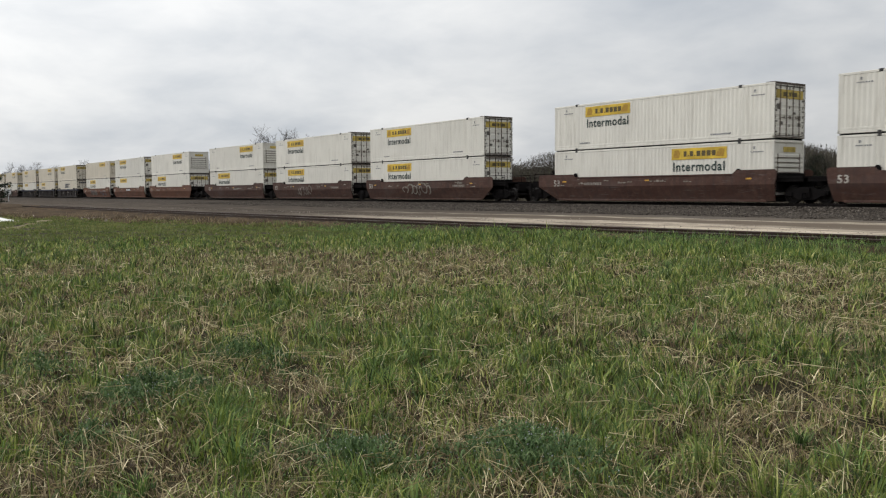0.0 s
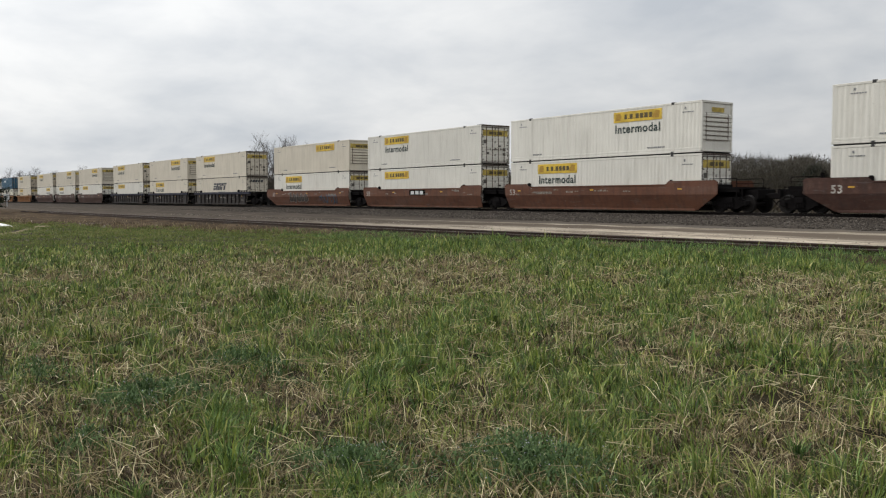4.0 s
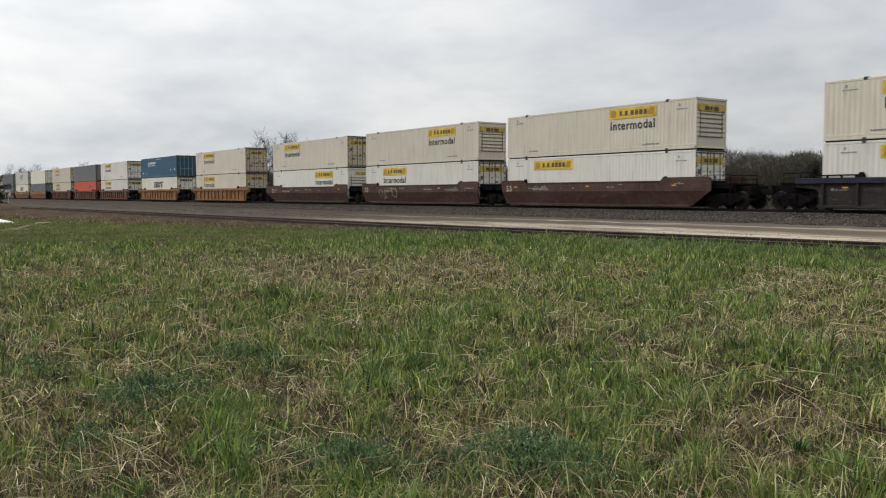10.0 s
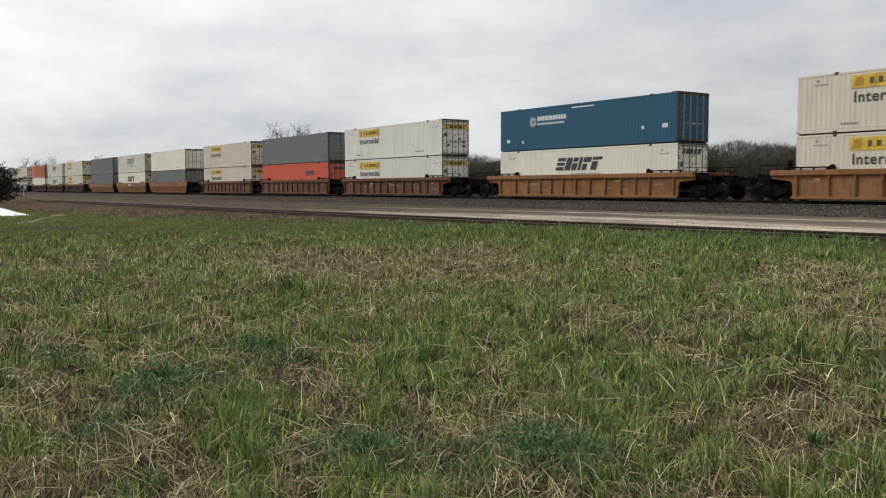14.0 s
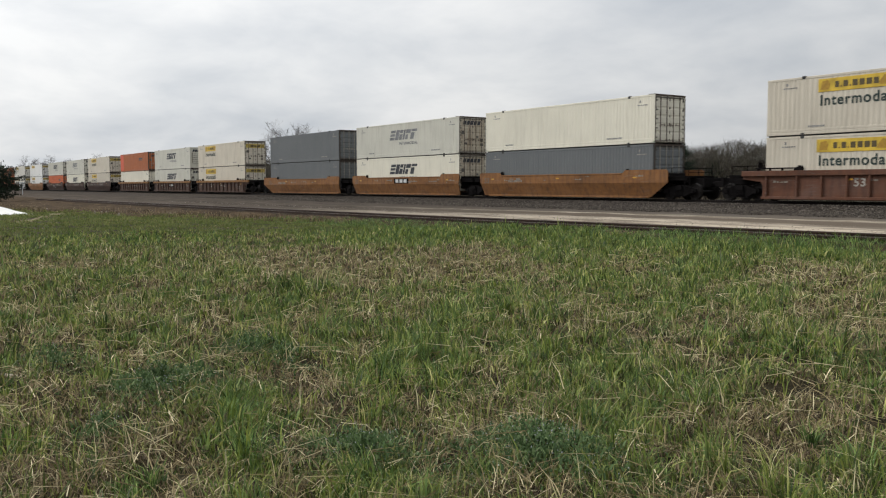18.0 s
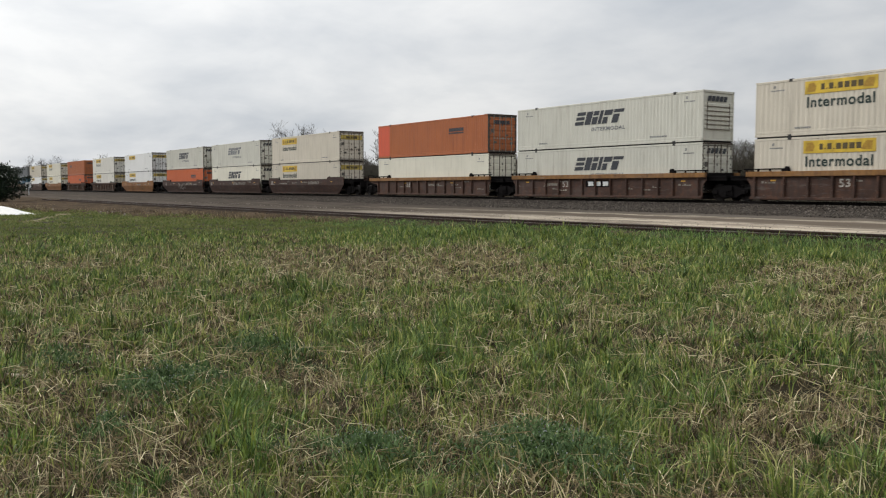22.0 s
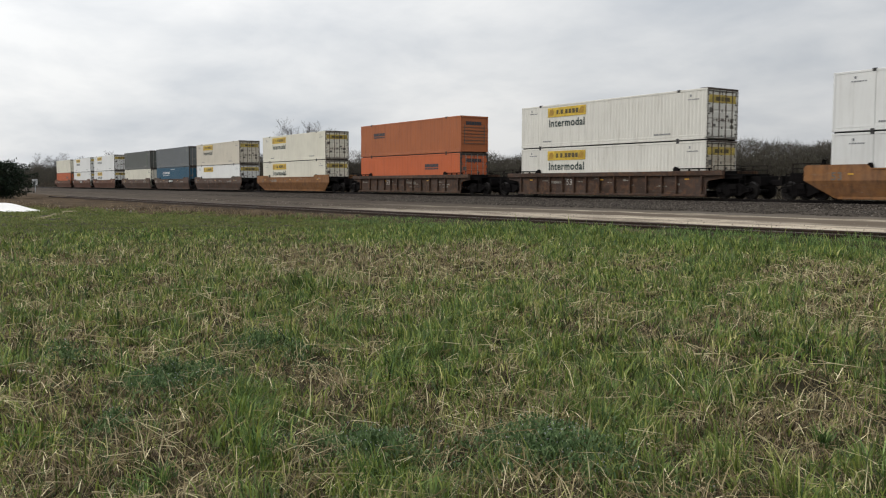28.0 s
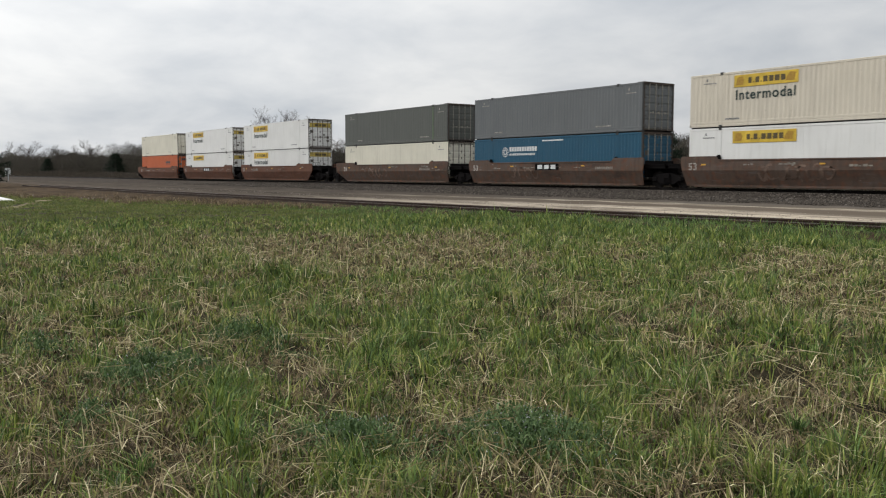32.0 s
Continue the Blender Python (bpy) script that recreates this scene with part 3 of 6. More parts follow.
def end_rib_shade():
    # dark bars under each level rib and upright at both sides paint their shade
    b = Build()
    for i in range(6):
        z = 0.17 + 0.56 + i * 0.25
        b.box(-0.03, -0.012, 0.32, CW - 0.32, z - 0.03, z + 0.006)
    for y in (0.34, CW - 0.40):
        b.box(-0.034, -0.008, y, y + 0.06, 0.75, 2.2)
    return b.mesh("rib", M["dkrod"])


def letter_bars(x, z, w, h, count, gap=0.28):
    """A row of upright bars as long as a word of that many letters."""
    step = w / count
    out = []
    for i in range(count):
        a = x + i * step
        out.append((a, a + step * (1 - gap), z, z + h))
    return out


def sign_lettering():
    """A row of bars of uneven width with two low dots, the length of the painted name."""
    rows, x = [], 0.86
    for w, h in ((0.20, 0.29), (0.07, 0.07), (0.23, 0.29), (0.07, 0.07), (0.26, 0.29), (0.26, 0.29), (0.27, 0.29), (0.25, 0.29)):
        rows.append((x, x + w, 0.165, 0.165 + h))
        x += w + 0.075
    return bars(rows, M["panelink"])


def emblem():
    b = Build()
    for k in range(12):
        a = math.pi * k / 6
        for r in (0.16, 0.30):
            cx, cz = 0.34 + r * math.cos(a), 0.34 + r * math.sin(a)
            b.prism([(cx - 0.045, cz - 0.045), (cx + 0.045, cz - 0.045), (cx + 0.045, cz + 0.045), (cx - 0.045, cz + 0.045)], -0.003, 0.0)
    return b.mesh("emblem", M["pale"])


def slanted_name(material):
    """A row of heavy slanted shapes, some cut by a level slot."""
    b = Build()
    s = 0.36
    for x0, x1, slots in ((0.0, 0.78, (0.27, 0.56)), (0.88, 1.42, ()), (1.50, 1.98, (0.5,)), (2.08, 2.36, ()), (2.46, 3.16, (0.45,)), (3.26, 4.1, (0.58,))):
        cuts = [0.0] + [c for z in slots for c in (z - 0.045, z + 0.045)] + [0.82]
        for i in range(0, len(cuts), 2):
            z0, z1 = cuts[i], cuts[i + 1]
            end = x1 - (0.3 if slots == (0.58,) and i == 0 or slots == (0.45,) and i == 0 else 0.0)
            b.prism([(x0 + s * z0, z0), (end + s * z0, z0), (end + s * z1, z1), (x0 + s * z1, z1)], -0.004, 0)
    return b.mesh("carrier_mark", M[material])


def codes(material):
    """Small unreadable code lines near the posts."""
    rows = letter_bars(2.3, 0.40, 0.9, 0.085, 8) + letter_bars(12.3, 0.40, 1.3, 0.085, 10)
    rows += letter_bars(0.9, CH - 0.55, 0.8, 0.06, 6) + letter_bars(14.8, CH - 0.62, 0.8, 0.06, 6)
    rows += [(1.05, 1.15, CH - 0.4, CH - 0.27), (14.95, 15.05, CH - 0.45, CH - 0.3)]
    return bars(rows, M[material])


TONE = {"W": "white", "C": "weathered cream-white", "K": "ivory", "G": "greyish white", "F": "smooth clean white", "B": "deep blue", "O": "orange", "P": "dirty orange", "R": "red-orange",
        "Y": "slate grey", "E": "olive-grey"}


def container(color, mark, place, end):
    """One container, its rear lower near corner at the origin; the end towards +x shows."""
    words = {"jb": ", yellow sign over dark word", "jn": ", yellow sign panel", "sw": ", slanted dark mark", "sf": ", faded slanted mark", "ch": ", round white emblem",
             "sn": ", small dark lettering", "": ", no lettering"}[mark]
    back = {"d": ", barred doors", "x": ", rusty doors", "r": ", ribbed end"}[end]
    c = thing("container", f"{TONE[color]} steel container{words}{back}", "container", "containers on the train")
    flat = color == "F"
    part("side_wall", cached(("side", color), lambda: side_wall(color, flat)), c)
    part("side_wall", cached(("side", color), None), c, pose(CL, CW, 0, 0, 0, 180))
    part("roof", cached(("roof", color), lambda: roof(color)), c)
    part("floor_frame", cached("floor", floor_frame), c)
    for x in POSTS:
        for z in (CH - 0.13, 0.0):
            part("casting", cached("casting", casting), c, pose(x, 0, z))
    dark = color in "BYEORP"
    part("end_frame", cached(("frame", color, dark and end != "r"), lambda: end_frame(color, dark and end != "r")), c, pose(CL, 0, 0))
    part("end_frame", cached(("frame", color, False), lambda: end_frame(color, False)), c, pose(0, CW, 0, 0, 0, 180))
    part("end_wall", cached(("rib", color), lambda: ribbed_end(color)), c, pose(0, CW, 0, 0, 0, 180))
    if end == "r":
        part("end_wall", cached(("rib", color), None), c, pose(CL, 0, 0))
        part("rib", cached("ribs", end_rib_shade), c, pose(CL, 0, 0), "dark painted shade lines round the level end ribs")
    else:
        tone = "rust" if end == "x" else color
        for y, rz in ((0.113, 0), (CW - 0.113, 180)):
            m = pose(CL, y, 0) if rz == 0 else Matrix.Translation((CL, y, 0)) @ Matrix.Diagonal((1, -1, 1, 1))
            leaf = part("door", cached(("leaf", tone), lambda: door_leaf(tone)), c, m)
            part("seal", cached("seal", lambda: door_gear("seal")), leaf)
            gear = "rod" if color in "BYEORP" else "dkrod"
            part("lock_rod", cached(("gear", gear), lambda: door_gear(gear)), leaf)
        part("end_edging", cached("edging", end_edging), c, pose(CL, 0, 0), "dark rust-stained edging round the doors")
        if mark:
            part("placard", cached("placards", placards), c, pose(CL, 0, 0), "dull dark plates on the doors")["kind"] = "stuff"
    if mark in ("jb", "jn") and end == "r" and color == "W":
        band = part("sign_band", cached("smallband", lambda: Build().box(-0.027, -0.016, 0.85, CW - 0.75, CH - 0.62, CH - 0.36).mesh("sign_band", M["fade"])), c,
                    pose(CL, 0, 0), "small faded yellow label on the end")
    elif mark in ("jb", "jn"):
        band = part("sign_band", cached("band", lambda: Build().box(-0.027, -0.020, 0.16, CW - 0.16, CH - 0.80, CH - 0.36).mesh("sign_band", M["fade"])), c,
                    pose(CL, 0, 0), "faded yellow band across the end")
        part("lettering", cached("bandbars", lambda: Build().box(-0.0195, -0.016, 0.75, 1.15, CH - 0.70, CH - 0.48).box(-0.0195, -0.016, 1.22, 1.42, CH - 0.70, CH - 0.48).box(-0.0195, -0.016, 1.5, 1.95, CH - 0.70, CH - 0.48)
                                        .mesh("lettering", M["panelink"])), band)
    if mark in ("jb", "jn"):
        x = {"l": 2.81, "r": 9.65}[place]
        panel = part("sign_panel", cached("panel", lambda: Build().box(0, 3.70, -0.010, 0.014, 0, 0.62, 0.004).mesh("sign_panel", M["yellow"])), c,
                     pose(x, 0, CH - 0.84), "yellow sign panel")
        part("lettering", cached("panelbars", sign_lettering), panel, pose(0, -0.011, 0), "dark bars of lettering")
        part("sign_shape", cached("shapes", lambda: Build().prism([(0.12, 0.1), (0.55, 0.1), (0.62, 0.35), (0.5, 0.54), (0.2, 0.5)], -0.003, 0).prism([(3.0, 0.12), (3.5, 0.1), (3.56, 0.5), (3.25, 0.54), (3.05, 0.3)], -0.003, 0).mesh("sign_shape", M["gold"])), panel, pose(0, -0.011, 0))["kind"] = "stuff"
        if mark == "jb":
            part("word", cached("inter", lambda: word("Intermodal", 0.52, 3.45, M["green"])), c, pose(x + 0.12, 0.006, CH - 1.50), "dark green painted word")
    elif mark in ("sw", "sf"):
        tone = "ink" if mark == "sw" else "faint"
        part("carrier_mark", cached(("slant", tone), lambda: slanted_name(tone)), c, pose(5.85, 0.006, CH - 1.42), "slanted dark mark")
        part("word", cached("caps", lambda: word("INTERMODAL", 0.24, 2.9, M["faint"])), c, pose(7.4, 0.006, CH - 1.85), "small grey word")
        part("carrier_mark", cached(("mini", tone), lambda: bars(letter_bars(0, 0, 1.7, 0.30, 5, 0.2), M["ink"], 0.003, 0.35)), c, pose(CL - 0.015, 0.35, CH - 0.62, 0, 0, 90), "dark bars on the end doors")
    elif mark == "ch":
        part("emblem", cached("emblem", emblem), c, pose(3.2, 0.004, CH - 1.30), "round white emblem")
        part("lettering", cached("chbars", lambda: bars(letter_bars(0, 0.30, 2.9, 0.30, 11, 0.2) + letter_bars(0, 0.02, 2.7, 0.14, 14, 0.3), M["pale"])), c,
             pose(4.0, 0.004, CH - 1.22), "white bars of lettering")
        part("lettering", cached("chcode", lambda: bars([(0.7, 1.05, 0.6, 0.82), (2.4, 2.58, 0.5, 0.7), (13.4, 13.6, 0.9, 1.1), (15.0, 15.4, 0.9, 1.15), (7.4, 9.4, 2.58, 2.66)], M["pale"])), c, pose(0, 0.004, 0))
    elif mark == "sn":
        part("lettering", cached("snbars", lambda: bars(letter_bars(0, 0.0, 2.0, 0.12, 9, 0.2) + letter_bars(0, 0.19, 2.0, 0.26, 9, 0.12), M["ink"])), c,
             pose(11.0 if place != "l" else 2.4, 0.004, CH - 1.25), "dark bars of lettering")
        part("lettering", cached("snend", lambda: bars(letter_bars(0, 0, 1.5, 0.28, 9, 0.15), M["ink"])), c, pose(CL - 0.012, 0.5, CH - 0.72, 0, 0, 90))
    if color not in "BYEORP":
        part("marking", cached(("codes", "faint"), lambda: codes("faint")), c, pose(0, 0.004, 0))
    if color in "YE":
        part("marking", cached(("codes", "worn"), lambda: codes("spray2")), c, pose(0, 0.004, 0))
    if color == "P" and place == "r":
        part("rear_panel", cached("rearpanel", lambda: Build().box(0.012, POSTS[0] - 0.09, -0.004, 0.006, 0.2, CH - 0.135).mesh("rear_panel", M["R"])), c, None, "newer red-orange rear panel")
    if color == "E":
        for x in POSTS[1:]:
            part("post_strip", cached("lime", lambda: Build().box(-0.03, 0.03, -0.012, -0.006, 0.2, CH - 0.14).mesh("post_strip", M["lime"])), c, pose(x, 0, 0), "lime green edge strip")
    return c


# ---- well cars ----
SILL_LO, SILL_HI, RAISED = 0.13, 1.55, 1.74      # over the rail tops
BOGIE = 1.69                                     # from the container's end to the middle of the bogie


CREASE, FOLD = 0.98, 0.30                        # below the crease the side plates lean in


def lean_in(z):
    return FOLD * max(0.0, CREASE - z) / (CREASE - SILL_LO)


def folded_plate(pts):
    """A side plate cut to the outline, its lower half leaning inward below a level crease."""
    b = Build()
    for upper in (True, False):
        keep = lambda z: z >= CREASE if upper else z <= CREASE
        out = []
        for (x0, z0), (x1, z1) in zip(pts, pts[1:] + pts[:1]):
            if keep(z0):
                out.append((x0, z0))
            if (z0 - CREASE) * (z1 - CREASE) < 0:
                k = (CREASE - z0) / (z1 - z0)
                out.append((x0 + k * (x1 - x0), CREASE))
        n = len(out)
        b.faces([(x, lean_in(z) + d, z) for d in (0.0, 0.05) for x, z in out],
                [(i, (i + 1) % n, (i + 1) % n + n, i + n) for i in range(n)] + [tuple(range(n - 1, -1, -1)), tuple(range(n, 2 * n))])
    return b


def on_fold(me, z0):
    """Lays painted shapes on the leaning lower half."""
    for v in me.vertices:
        v.co.y += lean_in(v.co.z + z0) - 0.012 * (v.co.z + z0 < CREASE)
    return me


def smooth_side(color, rear_open, front_open):
    """The plate side of a smooth well car: raised over the ends, cut away over the bogies at its coupled ends."""
    a = 1.25 if rear_open else 0.35
    e = 1.25 if front_open else 0.35
    cut = lambda k: 0.62 if k else 0.12
    pts = [(-a, SILL_HI + 0.10), (-a, SILL_HI - cut(rear_open) + 0.05), (-a + (1.5 if rear_open else 0.25), SILL_LO)]
    pts += [(CL + e - (1.5 if front_open else 0.25), SILL_LO), (CL + e, SILL_HI - cut(front_open) + 0.05), (CL + e, SILL_HI + 0.10)]
    pts += [(CL + e - 0.15, RAISED), (CL - 2.05, RAISED), (CL - 2.25, SILL_HI), (2.15, SILL_HI), (1.95, RAISED), (-a + 0.15, RAISED)]
    b = folded_plate(pts)
    b.box(2.2, CL - 2.3, -0.03, 0.09, SILL_HI - 0.07, SILL_HI + 0.012, 0.012)
    b.box(0.4, CL - 0.4, FOLD - 0.035, FOLD + 0.10, SILL_LO - 0.05, SILL_LO + 0.08, 0.015)
    return b.mesh("side_sill", M[color])


def ribbed_side(color, rail, rear_open, front_open):
    a = 1.3 if rear_open else 0.35
    e = 1.3 if front_open else 0.35
    lo_, hi_ = -0.12, CL + 0.12
    pts = [(-a, SILL_HI - 0.2), (-a, SILL_HI - 0.42), (lo_ - 0.12, SILL_HI - 0.55), (lo_, SILL_HI - 0.75), (lo_, SILL_LO), (hi_, SILL_LO), (hi_, SILL_HI - 0.75), (hi_ + 0.12, SILL_HI - 0.55),
           (CL + e, SILL_HI - 0.42), (CL + e, SILL_HI - 0.2)]
    b = Build().prism(pts, 0.10, 0.14)
    b.box(-0.12, CL + 0.12, -0.02, 0.12, SILL_LO - 0.02, SILL_LO + 0.12, 0.015)
    return b.mesh("side_sill", M[color])


def bogie_frame():
    b = Build()
    pts = [(-1.15, 0.62), (-1.15, 0.46), (-0.95, 0.34), (-0.75, 0.36), (-0.42, 0.20), (0.42, 0.20), (0.75, 0.36), (0.95, 0.34), (1.15, 0.46), (1.15, 0.62),
           (0.6, 0.72), (0.3, 0.84), (-0.3, 0.84), (-0.6, 0.72)]
    b.prism(pts, -0.08, 0.08)
    for x in (-0.2, -0.07, 0.07, 0.2):
        b.tube((x, -0.12, 0.30), (x, -0.12, 0.58), 0.06, n=7)
    for x in (-0.89, 0.89):
        b.box(x - 0.13, x + 0.13, -0.15, 0.05, 0.36, 0.60, 0.03)
    return b.mesh("side_frame", M["black"])


def wheel():
    """A solid steel wheel lathed round its axle: flange, tread, dished web and hub; outside towards -y."""
    prof = [(0.085, 0.10), (0.20, 0.10), (0.23, 0.05), (0.40, 0.03), (0.42, 0.09), (0.49, 0.09), (0.48, 0.055), (0.457, 0.045), (0.45, -0.07), (0.40, -0.07), (0.38, -0.01), (0.22, -0.03), (0.18, -0.10), (0.085, -0.10)]
    b, k, n = Build(), len(prof), 24
    b.faces([(q * math.cos(2 * math.pi * i / n), y, q * math.sin(2 * math.pi * i / n)) for i in range(n) for q, y in prof],
            [(i * k + j, i * k + (j + 1) % k, (i + 1) % n * k + (j + 1) % k, (i + 1) % n * k + j) for i in range(n) for j in range(k)])
    return b.mesh("wheel", M["wheel"])


def bogie(parent, x):
    bg_ = part("bogie", cached("bolster", lambda: Build().box(-0.22, 0.22, -1.2, 1.2, 0.55, 0.82, 0.04).box(-0.6, 0.6, -0.4, 0.4, 0.6, 0.74, 0.03).mesh("bogie", M["black"])), parent,
               pose(x, CW / 2, 0), "greasy black four-wheel bogie")
    for y, rz in ((-1.0, 0), (1.0, 180)):
        part("side_frame", cached("frame_side", bogie_frame), bg_, pose(0, y, 0, 0, 0, rz))
    for dx in (-0.89, 0.89):
        part("axle", cached("axle", lambda: Build().tube((0, -1.0, 0), (0, 1.0, 0), 0.085, n=10).mesh("axle", M["wheel"])), bg_, pose(dx, 0, 0.457))
        for y, rz in ((-0.77, 0), (0.77, 180)):
            part("wheel", cached("wheel", wheel), bg_, pose(dx, y, 0.457, 0, 0, rz))


def end_deck(coupled):
    """The deck over a bogie, at x = 0 the container's end, reaching towards -x."""
    b = Build()
    reach = 3.15 if coupled else 1.55
    b.box(-reach, 0.3, 0.95, 1.64, 0.85, 1.22, 0.03)
    b.box(-min(reach, 2.2), 0.2, 0.10, CW - 0.10, 1.28, 1.36)
    for y in (0.14, CW - 0.22):
        b.box(-min(reach, 2.3), 0.2, y, y + 0.08, 1.10, 1.36, 0.01)
    b.box(-0.16, -0.08, 0.12, CW - 0.12, 0.6, 1.55)
    if coupled:
        b.box(-reach - 0.02, -reach + 0.12, 0.55, CW - 0.55, 0.72, 1.24, 0.02)
        b.tube((-reach, CW / 2, 0.88), (-3.74, CW / 2, 0.88), 0.11, n=8)
        b.box(-3.74, -3.4, CW / 2 - 0.16, CW / 2 + 0.16, 0.72, 1.04, 0.04)
        b.tube((-reach, CW / 2 - 0.25, 0.86), (-3.7, CW / 2 - 0.12, 0.45), 0.03, n=6)
    return b.mesh("end_deck", M["black"])


def end_rails():
    """The rail and ladder on one side of an end deck."""
    b = Build()
    for x in (-2.15, -1.2, -0.45):
        b.tube((x, 0, 1.3), (x, 0, 1.82), 0.018, n=5)
    b.tube((-2.15, 0, 1.82), (-0.45, 0, 1.82), 0.018, n=5)
    b.tube((-2.15, 0, 1.58), (-0.45, 0, 1.58), 0.014, n=5)
    for i in range(4):
        b.box(-2.52, -2.13, -0.02, 0.02, 0.55 + i * 0.24, 0.58 + i * 0.24)
    b.box(-2.52, -2.48, -0.02, 0.02, 0.5, 1.36).box(-2.17, -2.13, -0.02, 0.02, 0.5, 1.36)
    return b.mesh("hand_rail", M["black"])


def brake_wheel():
    b = Build()
    k = 16
    for i in range(k):
        p, q = 2 * math.pi * i / k, 2 * math.pi * (i + 1) / k
        b.tube((0, 0.26 * math.cos(p), 0.26 * math.sin(p)), (0, 0.26 * math.cos(q), 0.26 * math.sin(q)), 0.02, n=5, caps=False)
    for i in range(3):
        p = 2 * math.pi * i / 3
        b.tube((0, 0, 0), (0, 0.26 * math.cos(p), 0.26 * math.sin(p)), 0.016, n=4)
    b.box(-0.12, 0.02, -0.12, 0.12, -0.16, 0.16, 0.03)
    return b.mesh("brake_wheel", M["black"])


def scrawl(seed, width, height, material):
    """Overlapping rounded strokes of spray paint, no letters."""
    r = random.Random(seed)
    b = Build()
    x = 0.0
    while x < width:
        w = r.uniform(0.4, 0.8)
        h0, h1 = r.uniform(0, 0.2) * height, r.uniform(0.75, 1.0) * height
        k, t = 14, r.uniform(0.07, 0.14)
        a0, a1 = r.uniform(0, 6), r.uniform(3.2, 5.8)
        cx, cz, rx, rz = x + w / 2, (h0 + h1) / 2, w * 0.5, (h1 - h0) / 2
        ring = []
        for i in range(k + 1):
            a = a0 + a1 * i / k
            ring.append((cx + rx * math.cos(a) + 0.15 * rx * math.sin(2 * a), cz + rz * math.sin(a)))
        ring2 = [(p + r.uniform(-0.02, 0.1), q * r.uniform(0.9, 1.05)) for p, q in ring]
        for (p, q), (u, w2) in list(zip(ring, ring[1:])) + list(zip(ring2[3:9], ring2[4:9])):
            d = Vector((u - p, w2 - q))
            if d.length < 1e-4:
                continue
            o = Vector((-d.y, d.x)).normalized() * t / 2
            b.faces([(p - o.x, -0.002, q - o.y), (u - o.x, -0.002, w2 - o.y), (u + o.x, -0.002, w2 + o.y), (p + o.x, -0.002, q + o.y)], [(0, 1, 2, 3)])
        x += w * r.uniform(0.75, 1.0)
    return b.mesh("spray_paint", M[material])


def throw_up(seed):
    """One fat rounded sprayed shape, dark, with a light rim; no letter."""
    r = random.Random(seed)
    k = 26
    lobes = [(r.randint(2, 4), r.uniform(0, 6.28), r.uniform(0.08, 0.2)) for _ in range(2)]
    ring = []
    for i in range(k):
        a = 2 * math.pi * i / k
        q = 1 + sum(h * math.sin(n_ * a + p) for n_, p, h in lobes)
        ring.append((0.42 + 0.43 * q * math.cos(a), 0.47 + 0.46 * q * math.sin(a)))
    shape, rim = Build(), Build()
    inner = [(0.42 + 0.86 * (p - 0.42), 0.47 + 0.88 * (q - 0.47)) for p, q in ring]
    hole = [(0.42 + 0.2 * (p - 0.42) + 0.08, 0.47 + 0.28 * (q - 0.47)) for p, q in ring]
    spots_ = [(p, -0.0005, q) for p, q in inner] + [(p, -0.0005, q) for p, q in hole]
    shape.faces(spots_, [(i, (i + 1) % k, (i + 1) % k + k, i + k) for i in range(k)])
    for loop, grow_ in ((ring, 0.92), (hole, 0.75)):
        mid = (sum(p for p, _ in loop) / k, sum(q for _, q in loop) / k)
        back = [(mid[0] + grow_ * (p - mid[0]), mid[1] + grow_ * (q - mid[1])) for p, q in loop]
        rim.faces([(p, -0.001, q) for p, q in loop] + [(p, -0.001, q) for p, q in back], [(i, (i + 1) % k, (i + 1) % k + k, i + k) for i in range(k)])
    return shape.mesh("spray_paint", M["sprayk"]), rim.mesh("spray_paint", M["spray2"])


def stencils(seed, style):
    """Worn stencil lines, small plates and chalk marks in the upper half of a car's side."""
    r = random.Random(seed * 7 + 3)
    rows = []
    for k in range(9):
        x, z = r.uniform(0.2, CL - 1.2), r.uniform(1.03, 1.42)
        if style == "R":
            z = r.uniform(0.5, 1.15)
        for j in range(r.randint(1, 5)):
            w = r.uniform(0.08, 0.22)
            rows.append((x, x + w, z, z + r.choice((0.05, 0.07, 0.11))))
            x += w + r.uniform(0.03, 0.08)
    return bars(rows, M["spray"])


def guide_bar():
    """The bar on short feet along the end of a ribbed car's sill, with a raised stop at its inner end."""
    b = Build().box(-0.5, 1.95, -0.02, 0.10, 0.09, 0.155, 0.012)
    for x in (-0.35, 0.35, 1.05, 1.75):
        b.box(x - 0.04, x + 0.04, 0.0, 0.08, 0.0, 0.092)
    b.prism([(1.80, 0.0), (2.18, 0.0), (2.14, 0.19), (2.06, 0.25), (1.98, 0.25), (1.90, 0.16)], -0.03, 0.12)
    return b.mesh("guide_bar", M["black"])


CAR_TONE = {"drab": "faded drab brown", "maroon": "dirty maroon", "dark": "sooty dark maroon", "brown": "rusty red-brown", "tan": "mustard-tan", "blue": "grimy navy blue", "ochre": "ochre-railed rusty brown",
            "sooty": "sooty dark brown"}


